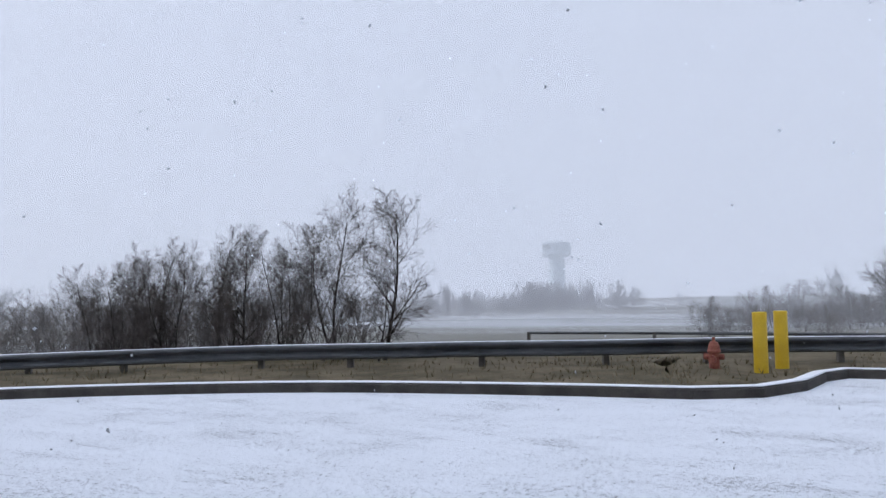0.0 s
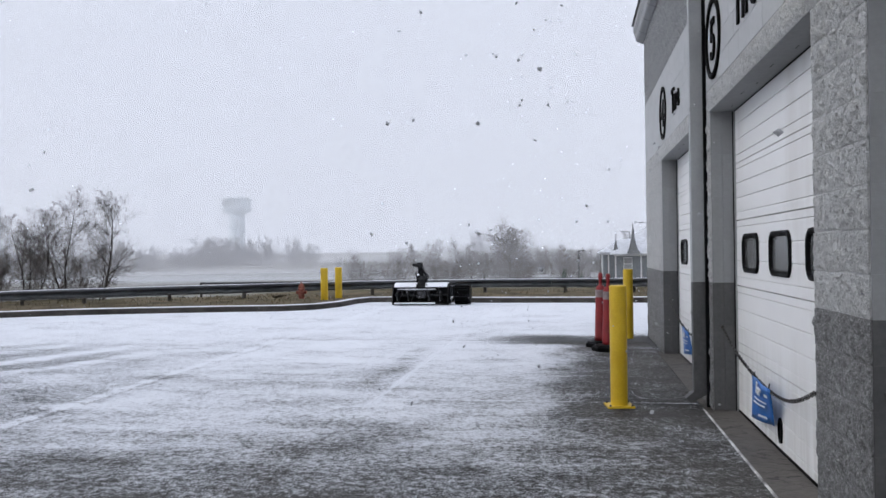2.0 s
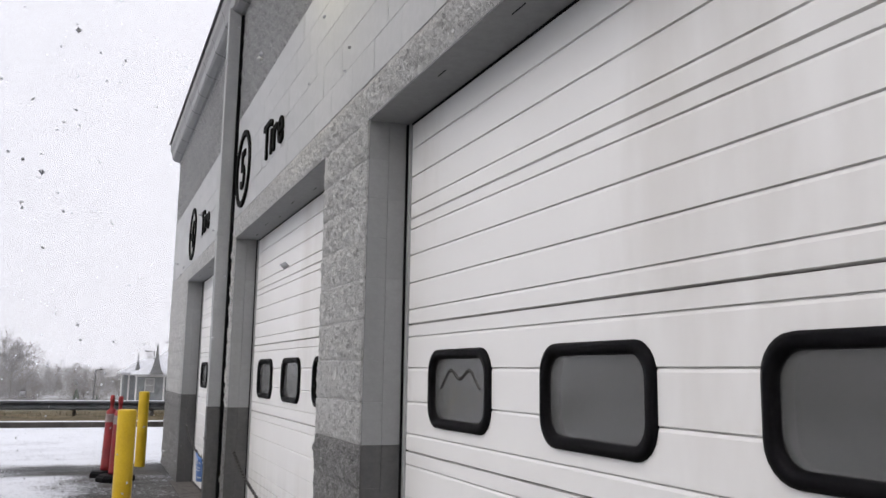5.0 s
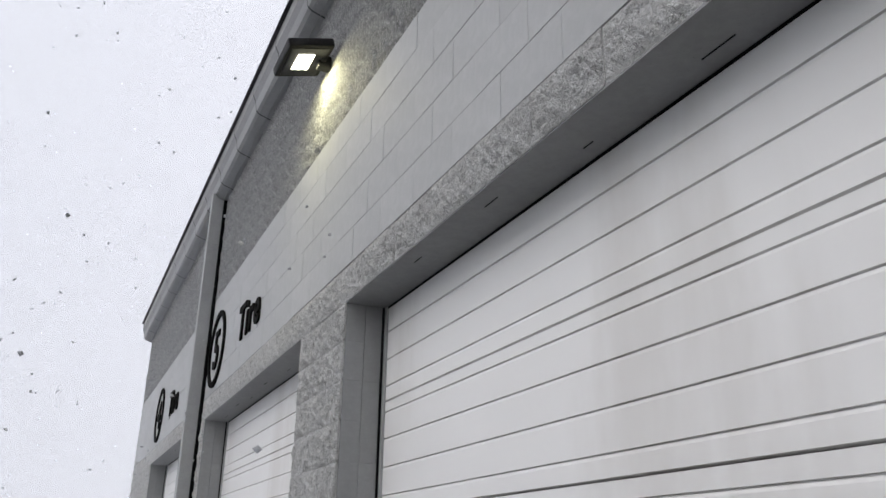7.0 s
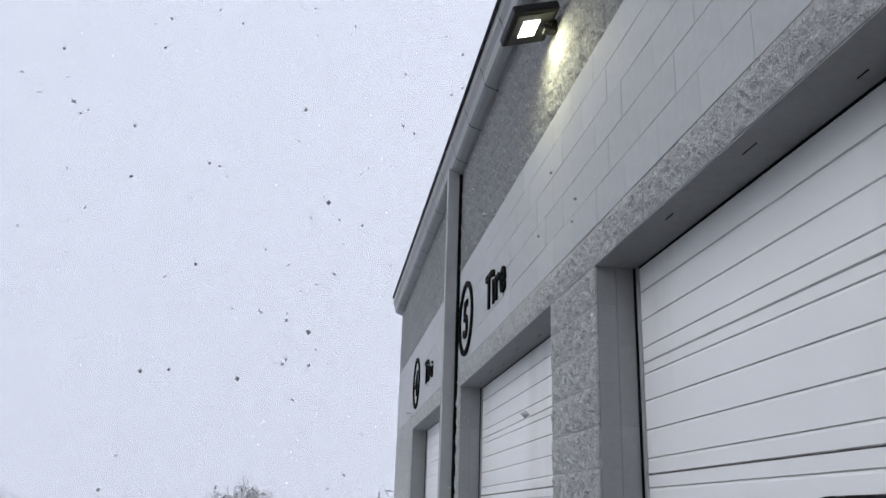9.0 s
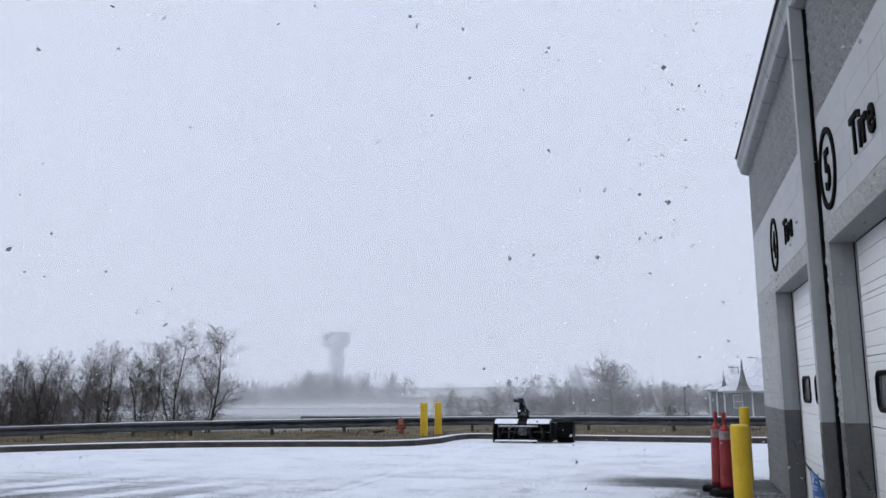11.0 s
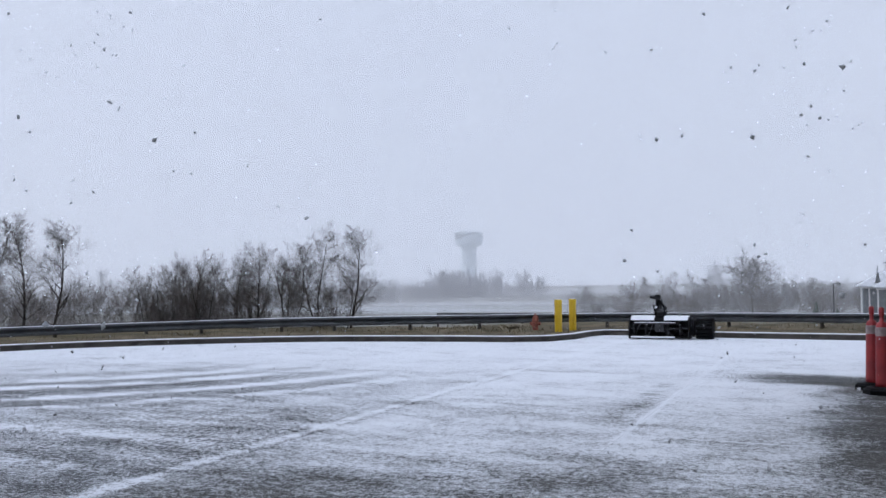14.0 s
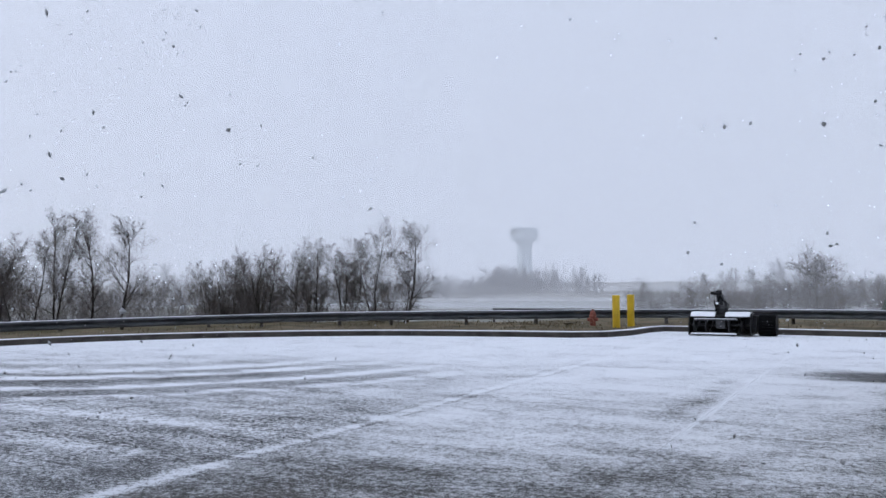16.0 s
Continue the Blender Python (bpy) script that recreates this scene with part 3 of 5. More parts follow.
tagged(part("gable", bm, M_SPLIT_TOP), "grey gable above the end wall", "wall", kind="structure")

gutter = thing("gutter", "grey box gutter with sleeve joints along the eaves", "gutter", kind="structure")
bm = bmesh.new()
sec = [(1.70, 5.21), (1.60, 5.245), (1.575, 5.27), (1.56, 5.36), (1.53, 5.42), (1.53, 5.53), (1.545, 5.53), (1.545, 5.43), (1.575, 5.40), (1.69, 5.40)]
ga, gb = ([bm.verts.new((x, y, z)) for x, z in sec] for y in (-6.2, 15.1))
for k in range(len(sec)):
    bm.faces.new((ga[k], ga[(k + 1) % len(sec)], gb[(k + 1) % len(sec)], gb[k]))
bm.faces.new(ga)
bm.faces.new(gb[::-1])
part("trough", bm, M_GUTTER, gutter)
part("fascia", boxed(1.66, 1.71, -6.2, 15.08, 5.215, 5.46), M_GUTTER, gutter)
part("drip_edge", boxed(1.50, 1.64, -6.2, 15.12, 5.535, 5.55), M_STEEL, gutter, "dark metal drip edge")
y = 0.78
while y < 15.0:
    bm = bmesh.new()
    sleeve = [(1.705, 5.203), (1.598, 5.238), (1.567, 5.264), (1.552, 5.357), (1.523, 5.418), (1.523, 5.532), (1.535, 5.532)]
    sa, sb = ([bm.verts.new((x, yy, z)) for x, z in sleeve] for yy in (y, y + 0.018))
    for k in range(len(sleeve) - 1):
        bm.faces.new((sa[k], sa[k + 1], sb[k + 1], sb[k]))
    part("sleeve", bm, M_STEEL, gutter, "dark gutter joint")
    y += 0.80

spout = thing("downspout", "grey square downspout with a kicked-out foot", "downspout", kind="structure")
part("pipe", boxed(1.55, 1.69, 8.33, 8.44, 6 * H, 5.28, bevel=0.008), M_TRIM, spout)
part("lower_pipe", boxed(1.55, 1.69, 8.33, 8.44, 0.16, 6 * H, bevel=0.008), M_JAMB_DARK, spout, "lower length painted dark grey")
bm = bmesh.new()
foot = [(1.552, 0.20), (1.688, 0.20), (1.688, 0.13), (1.52, 0.035), (1.475, 0.085), (1.552, 0.15)]
fa, fb = ([bm.verts.new((x, yy, z)) for x, z in foot] for yy in (8.332, 8.438))
for k in range(6):
    bm.faces.new((fa[k], fa[(k + 1) % 6], fb[(k + 1) % 6], fb[k]))
bm.faces.new(fa)
bm.faces.new(fb[::-1])
part("elbow", bm, M_JAMB_DARK, spout)
for z, mat in ((0.9, M_JAMB_DARK), (2.9, M_TRIM), (4.7, M_TRIM)):
    part("strap", boxed(1.546, 1.70, 8.324, 8.446, z, z + 0.03), mat, spout)
# black strip up the wall face at the control joint
part("dark_gap", boxed(1.668, 1.70, 8.285, 8.32, 0.0, 5.2), M_BLACK, spout, "black strip along the control joint")
vent = thing("roof_vent", "short grey vent cap on the roof edge", "roof vent")
part("pipe", rod(bmesh.new(), (1.64, 12.3, 5.50), (1.64, 12.3, 5.70), 0.06), M_TRIM, vent)
part("cap", rod(bmesh.new(), (1.64, 12.3, 5.70), (1.64, 12.3, 5.76), 0.09, 0.07), M_TRIM, vent)


# ---- overhead doors ----
WIN_Y = (3.276, 2.248, 1.22)
WIN_W, WIN_LO, WIN_HI = 0.56, 1.355, 1.645


def door_section(z0, z1, width, holes):
    """One ribbed section, extruded along the door; holes is a list of (y0, y1, z0, z1)."""
    pitch = z1 - z0
    prof = [(z0 + 0.0025, 0.03), (z0 + 0.005, 0.0)]
    for off in (0.14, 0.39, 0.652, 0.90):
        z = z0 + off * pitch - 0.002
        prof += [(z - 0.012, 0.0), (z - 0.002, 0.003), (z, 0.014), (z + 0.003, 0.014), (z + 0.0045, 0.0)]
    prof += [(z1 - 0.005, 0.0), (z1 - 0.0025, 0.03)]
    zs = sorted({z for z, _ in prof} | {h for hole in holes for h in hole[2:]})
    depth = lambda z: float(np.interp(z, [a for a, _ in prof], [b for _, b in prof]))
    ysplit = sorted({0.0, width} | {h for hole in holes for h in hole[:2]})
    bm = bmesh.new()
    grid = [[bm.verts.new((depth(z), y, z)) for y in ysplit] for z in zs]
    back = [[bm.verts.new((0.045, y, z)) for y in ysplit] for z in (zs[0], zs[-1])]
    for j in range(len(zs) - 1):
        for i in range(len(ysplit) - 1):
            ym, zm = (ysplit[i] + ysplit[i + 1]) / 2, (zs[j] + zs[j + 1]) / 2
            if any(a < ym < b and c < zm < d for a, b, c, d in holes):
                continue
            bm.faces.new((grid[j][i], grid[j][i + 1], grid[j + 1][i + 1], grid[j + 1][i]))
    for g, k in ((grid[0], 0), (grid[-1], 1)):
        for i in range(len(ysplit) - 1):
            bm.faces.new((g[i], g[i + 1], back[k][i + 1], back[k][i]))
    return bm


def rounded(w, h, r, n=6):
    pts = []
    for cx, cy, a0 in ((w / 2 - r, h / 2 - r, 0), (-w / 2 + r, h / 2 - r, 90), (-w / 2 + r, -h / 2 + r, 180), (w / 2 - r, -h / 2 + r, 270)):
        pts += [(cx + r * math.cos(radians(a0 + 90 * k / n)), cy + r * math.sin(radians(a0 + 90 * k / n))) for k in range(n + 1)]
    return pts


def window_frame():
    bm = bmesh.new()
    rings = []
    for w, h, r, x in ((0.635, 0.350, 0.105, 0.004), (0.628, 0.343, 0.10, -0.014), (0.60, 0.315, 0.09, -0.020), (0.555, 0.27, 0.075, -0.016), (0.545, 0.26, 0.072, 0.010), (0.545, 0.26, 0.072, 0.05)):
        rings.append([bm.verts.new((x, a, b)) for a, b in rounded(w, h, r)])
    m = len(rings[0])
    for a, b in zip(rings, rings[1:]):
        for k in range(m):
            bm.faces.new((a[k], a[(k + 1) % m], b[(k + 1) % m], b[k]))
    return bm


def window_pane():
    bm = bmesh.new()
    sides = [[bm.verts.new((x, a, b)) for a, b in rounded(0.55, 0.265, 0.074)] for x in (0.006, 0.011)]
    bm.faces.new(sides[0])
    bm.faces.new(sides[1][::-1])
    m = len(sides[0])
    for k in range(m):
        bm.faces.new((sides[0][k], sides[0][(k + 1) % m], sides[1][(k + 1) % m], sides[1][k]))
    return bm


WIDTH = 3.371
BOUNDS = (0.0, 0.578, 1.194, 1.805, 2.339, 2.90)
door = thing("overhead_door", "closed white sectional garage door with three black-framed windows", "garage door", pose(DOORX, 0.56, 0.0), "bay doors")
holes = [(c - 0.56 - WIN_W / 2, c - 0.56 + WIN_W / 2, WIN_LO, WIN_HI) for c in WIN_Y]
for k, (a, b) in enumerate(zip(BOUNDS, BOUNDS[1:])):
    part("section", door_section(a + 0.012 * (k == 0), b, WIDTH, holes if k == 2 else []), M_DOOR, door)
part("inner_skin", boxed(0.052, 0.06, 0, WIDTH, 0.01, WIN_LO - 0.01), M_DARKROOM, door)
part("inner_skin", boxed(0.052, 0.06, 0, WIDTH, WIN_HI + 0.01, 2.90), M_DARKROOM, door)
frame_me, pane_me = mesh_of("window_frame", window_frame(), M_BLACK, True), mesh_of("window_pane", window_pane(), M_PANE)
for c in WIN_Y:
    fr = part("window_frame", frame_me, None, door, "glossy black rounded window frame")
    fr.location = (0, c - 0.56, 1.50)
    pn = part("pane", pane_me, None, fr, "dusty grey window pane")
part("bottom_seal", boxed(-0.006, 0.05, 0, WIDTH, 0.010, 0.03), M_BLACK, door, "black rubber seal")
for y, sgn in ((0.0, 1), (WIDTH, -1)):
    part("edge_seal", boxed(-0.022, 0.03, min(y, y + sgn * 0.012), max(y, y + sgn * 0.012), 0.0, 2.84), M_BLACK, door, "black rubber side seal")
    part("track", boxed(-0.012, 0.0, min(y + sgn * 0.014, y + sgn * 0.04), max(y + sgn * 0.014, y + sgn * 0.04), 0.0, 2.84), M_TRIM, door, "grey metal edge strip")
part("header_seal", boxed(-0.006, 0.03, 0, WIDTH, 2.832, 2.8395), M_BLACK, door, "black rubber header seal")
door_mid = copy_thing(door, pose(DOORX, 4.777, 0.0))
door_far = copy_thing(door, pose(DOORX, 9.035, 0.0))
# a dark grey wavy line across one pane of the near door
wavy_tube = bmesh.new()
wave = [(-0.2 + 0.4 * k / 28, 0.065 - 0.02 * math.cos(k / 28 * 4 * math.pi) - 0.04 * abs(k / 14 - 1) ** 3) for k in range(29)]
for (y0, z0), (y1, z1) in zip(wave, wave[1:]):
    rod(wavy_tube, (0.0085, y0, z0), (0.0085, y1, z1), 0.008, n=8)
lined_frame = [c for c in door.children if c.name.startswith("window_frame")][0]
part("film_crease", wavy_tube, plain("wavy_line_grey", (0.06, 0.06, 0.06), (0.085, 0.085, 0.085), 20, 0.8, spec=0.1), lined_frame, "dark wavy line across the window pane")
port = thing("exhaust_port", "black oval exhaust port in a bay door", "exhaust port", pose(DOORX - 0.001, 6.53, 0.17))
bm = bmesh.new()
ov = [[bm.verts.new((x, r * 0.6 * math.cos(a), r * math.sin(a))) for a in np.linspace(0, 2 * math.pi, 20, endpoint=False)] for x, r in ((0.004, 0.10), (-0.012, 0.095), (-0.012, 0.07), (0.0, 0.065))]
for a, b in zip(ov, ov[1:]):
    for k in range(20):
        bm.faces.new((a[k], a[(k + 1) % 20], b[(k + 1) % 20], b[k]))
bm.faces.new(ov[-1])
part("flap", bm, M_BLACK, port)


# ---- signs on the wall ----
def letters(name, text, size, mat, depth=0.02, align="LEFT"):
    cu = bpy.data.curves.new(name, "FONT")
    cu.body, cu.size, cu.extrude, cu.align_x = text, size, depth, align
    cu.space_character = 1.08
    cu.bevel_depth, cu.resolution_u, cu.offset = 0.002, 4, 0.006
    ob = bpy.data.objects.new(name, cu)
    scene.collection.objects.link(ob)
    me = bpy.data.meshes.new_from_object(ob.evaluated_get(bpy.context.evaluated_depsgraph_get()))
    bpy.data.objects.remove(ob)
    me.materials.clear()
    me.materials.append(mat)
    return me


ON_WALL = pose(0, 0, 0, 90, 0, -90)
for dy, digit in ((0.0, "5"), (4.2, "4")):
    sign = thing("bay_number", f"black ring with the number {digit} on the wall", "bay number", pose(FACE - 0.004, 7.82 + dy, 3.465), "bay numbers")
    bm = bmesh.new()
    n_ring = 40
    rings = []
    for r, x in ((0.37, 0.004), (0.37, -0.018), (0.318, -0.018), (0.318, 0.004)):
        rings.append([bm.verts.new((x, r * math.cos(2 * math.pi * k / n_ring), r * math.sin(2 * math.pi * k / n_ring))) for k in range(n_ring)])
    for a, b in zip(rings, rings[1:]):
        for k in range(n_ring):
            bm.faces.new((a[k], a[(k + 1) % n_ring], b[(k + 1) % n_ring], b[k]))
    part("ring", bm, M_LETTER, sign)
    dg = part("digit", letters("digit", digit, 0.52, M_LETTER, 0.007, "CENTER"), None, sign)
    dg.matrix_basis = pose(-0.007, 0, -0.185) @ ON_WALL
    word = tagged(part("wall_lettering", letters("wall_lettering", "Tire", 0.43, M_LETTER, 0.007), None), "raised black lettering reading Tire on the wall", "lettering", "wall lettering")
    word.matrix_basis = pose(FACE - 0.009, 6.80 + dy, 3.29) @ ON_WALL

# ---- flood lamp ----
lamp = thing("flood_lamp", "black wall-mounted flood lamp, lit", "flood lamp", pose(FACE, 4.56, 4.63))
part("bracket", boxed(-0.09, 0.0, -0.035, 0.035, 0.0, 0.09, bevel=0.01), M_MACHINE, lamp)
tilt = pose(-0.18, 0, 0.05, 0, -16, 0)
hood = part("housing", boxed(-0.16, 0.15, -0.20, 0.20, -0.03, 0.03, bevel=0.014), M_MACHINE, lamp)
hood.matrix_basis = tilt
part("lens_frame", boxed(-0.13, 0.12, -0.17, 0.17, -0.036, -0.031), M_STEEL, hood)
led = part("led_panel", boxed(-0.075, 0.035, -0.10, 0.08, -0.042, -0.037), M_LED, hood, "glowing white panel")
part("knuckle", rod(bmesh.new(), (-0.06, -0.06, 0.05), (-0.06, 0.06, 0.05), 0.022), M_STEEL, lamp)
lamp_data = bpy.data.lights.new("flood_light", "AREA")
lamp_data.shape, lamp_data.size, lamp_data.size_y, lamp_data.energy, lamp_data.color = "RECTANGLE", 0.11, 0.18, 8.0, (1.0, 0.97, 0.62)
flood = new("flood_light", lamp_data)
flood.matrix_world = pose(FACE, 4.56, 4.63) @ tilt @ pose(-0.02, 0, -0.05)


# ---- bollards, channelisers, hydrant ----
def bollard(name, label, at, height, radius, plate, group):
    b = thing(name, label, "bollard", at, group)
    r = radius
    part("pipe", lathe(bmesh.new(), [(r, 0.0), (r, height - 0.012), (r - 0.006, height - 0.002), (r * 0.8, height + 0.001), (r * 0.3, height + 0.004)], 28), M_YELLOW, b, smooth=False)
    if plate:
        part("base_plate", boxed(-0.13, 0.13, -0.13, 0.13, 0.0, 0.018, bevel=0.004), M_YELLOW, b)
        for sx in (-1, 1):
            for sy in (-1, 1):
                part("bolt", rod(bmesh.new(), (sx * 0.105, sy * 0.105, 0.018), (sx * 0.105, sy * 0.105, 0.035), 0.011, n=6), M_STEEL, b)
    return b


near_bollard = bollard("bollard", "tall yellow steel bollard on a bolted base plate", pose(0.832, 8.25, 0.012, 0, 0, 8), 1.185, 0.083, True, "yellow bollards")
far_bollard = bollard("bollard", "tall yellow steel bollard beside the building corner", pose(1.345, 14.65, 0.0), 1.20, 0.083, False, "yellow bollards")
bollard("bollard", "yellow steel bollard guarding the fire hydrant", pose(-7.0, 23.95, 0.0), 1.10, 0.11, False, "hydrant bollards")
bollard("bollard", "yellow steel bollard guarding the fire hydrant", pose(-6.83, 24.89, 0.0), 1.10, 0.11, False, "hydrant bollards")


def channeliser(at):
    c = thing("traffic_channeliser", "tall faded red channeliser tube on a black rubber base", "traffic cone", at, "channelisers")
    bm = bmesh.new()
    pts = [(0.26 * math.cos(radians(22.5 + 45 * k)), 0.26 * math.sin(radians(22.5 + 45 * k))) for k in range(8)]
    tiers = [[bm.verts.new((x * s, y * s, z)) for x, y in pts] for s, z in ((1.0, 0.0), (1.0, 0.06), (0.85, 0.09), (0.5, 0.10))]
    for a, b in zip(tiers, tiers[1:]):
        for k in range(8):
            bm.faces.new((a[k], a[(k + 1) % 8], b[(k + 1) % 8], b[k]))
    bm.faces.new(tiers[0])
    bm.faces.new(tiers[-1])
    part("rubber_base", bm, M_BLACK, c, "heavy black rubber base")
    part("tube", lathe(bmesh.new(), [(0.105, 0.10), (0.10, 0.16), (0.088, 0.55), (0.080, 0.80), (0.074, 0.93), (0.05, 0.965), (0.026, 0.975), (0.026, 1.05), (0.034, 1.06), (0.034, 1.15), (0.02, 1.17)], 20), M_RED, c, smooth=True)
    for z0, z1 in ((0.78, 0.90),):
        r0, r1 = (0.0925, 0.0905) if z0 < 0.6 else (0.0815, 0.0775)
        part("reflective_band", lathe(bmesh.new(), [(r0, z0), (r0 + 0.001, z0 + 0.003), (r1 + 0.001, z1 - 0.003), (r1, z1)], 20), M_BAND, c, "dull grey reflective band")
    return c


cone = channeliser(pose(0.83, 13.3, 0.012))
copy_thing(cone, pose(0.925, 12.76, 0.012, 0, 0, 25))

hydrant = thing("fire_hydrant", "weathered faded red fire hydrant on the verge", "fire hydrant", pose(-7.72, 23.95, 0.02))
hydrant.scale = (0.85, 0.85, 1.0)
part("barrel", lathe(bmesh.new(), [(0.13, 0), (0.14, 0.03), (0.10, 0.05), (0.095, 0.12), (0.13, 0.13), (0.13, 0.16), (0.10, 0.17), (0.098, 0.42), (0.125, 0.43), (0.125, 0.46), (0.11, 0.48)], 20), M_HYDRANT, hydrant, smooth=False)
part("bonnet", lathe(bmesh.new(), [(0.112, 0.48), (0.105, 0.54), (0.075, 0.59), (0.04, 0.61), (0.03, 0.62), (0.03, 0.67), (0.02, 0.675)], 18), M_HYDRANT, hydrant)
for sgn in (-1, 1):
    part("outlet_cap", rod(bmesh.new(), (sgn * 0.09, 0, 0.36), (sgn * 0.19, 0, 0.36), 0.05, 0.05, 8), M_HYDRANT, hydrant)
part("pumper_cap", rod(bmesh.new(), (0, -0.09, 0.32), (0, -0.20, 0.32), 0.068, 0.068, 10), M_HYDRANT, hydrant)


# ---- guard rail ----
def w_beam():
    """Cross-section of a corrugated guard rail, as (out, up)."""
    face = [(0.0, -0.155), (-0.02, -0.15), (-0.083, -0.12), (-0.083, -0.075), (-0.02, -0.03), (0.0, 0.0), (-0.02, 0.03), (-0.083, 0.075), (-0.083, 0.12), (-0.02, 0.15), (0.0, 0.155)]
    face = [(o, u * 0.86) for o, u in face]
    return face + [(o + 0.006, u) for o, u in reversed(face)]


RAIL = [p for p in offset_path(KERB, 2.15) if p.x < -12.6 and p.y < 23]
RAIL += smooth_path([(-12.2, 22.6), (-10, 23.55), (-8, 24.9), (-6, 25.95), (-3, 26.5), (1, 26.5), (8, 26.3), (30, 25.7), (45, 25.2)])
RAIL = [Vector((p.x, p.y, float(np.interp(p.x, [-22, -19, -15, -11], [0.36, 0.40, 0.47, 0.50])))) for p in RAIL]
guard = thing("guard_rail", "weathered grey corrugated guard rail on posts behind the kerb", "guard rail")
# beams of about four metres, each lapped over the next
acc, start, bends = 0.0, 0, []
for k in range(1, len(RAIL)):
    acc += (RAIL[k] - RAIL[k - 1]).length
    if acc > 3.8 or k == len(RAIL) - 1:
        bends.append((start, k))
        start, acc = k, 0.0
for n_beam, (a, b) in enumerate(bends):
    seg = [p.copy() for p in RAIL[a : b + 1]]
    if len(seg) < 2:
        continue
    d0 = (seg[1] - seg[0]).normalized()
    seg[0] = seg[0] - d0 * 0.16
    part("beam", sweep(bmesh.new(), [p + Vector((0, 0, 0.003 * (n_beam % 2))) for p in seg], w_beam()), M_RAIL, guard)
    for j in (a, (a + b) // 2):
        p = RAIL[j]
        d = (RAIL[min(j + 1, len(RAIL) - 1)] - RAIL[j - 1 if j else 0]).normalized()
        o = Vector((-d.y, d.x, 0))
        bm = boxed(-0.05, 0.05, 0.0, 0.15, -0.75, 0.14, bevel=0.006)
        post = part("post", bm, M_POST, guard)
        post.matrix_basis = Matrix.Translation(p + o * 0.10) @ pose(0, 0, 0, 0, 0, math.degrees(math.atan2(d.y, d.x)))
        blk = part("spacer", boxed(-0.05, 0.05, -0.09, -0.002, -0.13, 0.13), M_POST, guard)
        blk.matrix_basis = post.matrix_basis
snow_on_rail = tagged(part("rail_snow", sweep(bmesh.new(), [p + Vector((0, 0, 0.131)) for p in RAIL], [(-0.02, 0.0), (-0.01, 0.012), (0.012, 0.012), (0.018, 0.0)]), M_SNOW), "thin line of snow on top of the guard rail", "snow", kind="stuff")

second = thing("road_barrier", "thin dark cable barrier with slim posts beyond the guard rail", "road barrier")
LINE = [(-15.6, 33.8, 0.0), (-10, 34.2, 0.0), (0, 34.0, 0.0), (12, 33.0, 0.0), (30, 31.0, 0.0)]
pts = smooth_path(LINE, 1.2)
part("rail", sweep(bmesh.new(), [p + Vector((0, 0, 0.31)) for p in pts], [(0, -0.04), (-0.025, 0.0), (0, 0.04), (0.02, 0.0)]), M_RAIL, second)
for k in range(0, len(pts), 3):
    ps = part("post", boxed(-0.04, 0.04, -0.04, 0.04, -2.0, 0.34), M_POST, second)
    ps.location = pts[k]

# ---- snow blower attachment ----
blower = thing("snow_blower", "black snow blower attachment with a raised chute, snow on its top", "snow blower", pose(-4.78, 23.35, 0.0))
W = 1.62
bm = bmesh.new()
shell = [(0.30, 0.03), (0.62, 0.03), (0.72, 0.30), (0.70, 0.50), (0.58, 0.60), (0.28, 0.60), (0.16, 0.53), (0.18, 0.50), (0.30, 0.555), (0.56, 0.555), (0.66, 0.48), (0.67, 0.30), (0.60, 0.07), (0.30, 0.06)]
sa, sb = ([bm.verts.new((x, y, z)) for y, z in shell] for x in (0.0, W))
for k in range(len(shell)):
    bm.faces.new((sa[k], sa[(k + 1) % len(shell)], sb[(k + 1) % len(shell)], sb[k]))
part("housing", bm, M_MACHINE, blower)
for x in (-0.012, W - 0.012):
    bm = bmesh.new()
    outline = [(0.02, 0.02), (0.70, 0.02), (0.74, 0.32), (0.70, 0.52), (0.58, 0.62), (0.26, 0.62), (0.10, 0.52), (0.0, 0.2)]
    pa, pb = ([bm.verts.new((x + d, y, z)) for y, z in outline] for d in (0.0, 0.024))
    for k in range(8):
        bm.faces.new((pa[k], pa[(k + 1) % 8], pb[(k + 1) % 8], pb[k]))
    bm.faces.new(pa)
    bm.faces.new(pb[::-1])
    part("side_plate", bm, M_MACHINE, blower)
part("auger_shaft", rod(bmesh.new(), (0.01, 0.32, 0.29), (W - 0.01, 0.32, 0.29), 0.035), M_STEEL, blower)
for half in (0, 1):
    bm = bmesh.new()
    turns, m = 2.0, 48
    inner, outer, inner2, outer2 = [], [], [], []
    for k in range(m + 1):
        a = 2 * math.pi * turns * k / m * (1 if half else -1)
        x = 0.04 + half * W / 2 + (W / 2 - 0.08) * k / m
        for lst, r, dx in ((inner, 0.12, 0), (outer, 0.22, 0), (inner2, 0.12, 0.012), (outer2, 0.22, 0.012)):
            lst.append(bm.verts.new((x + dx, 0.32 + r * math.cos(a), 0.29 + r * math.sin(a))))
    for k in range(m):
        for p, q in ((inner, outer), (outer, outer2), (outer2, inner2), (inner2, inner)):
            bm.faces.new((p[k], q[k], q[k + 1], p[k + 1]))
    part("auger_blade", bm, M_STEEL, blower)
part("cutting_edge", boxed(0.02, W - 0.02, 0.02, 0.14, 0.02, 0.045), M_STEEL, blower)
part("edge_snow", boxed(0.05, 1.25, 0.0, 0.12, 0.045, 0.085, bevel=0.015), M_SNOW, blower, "line of snow on the cutting edge")
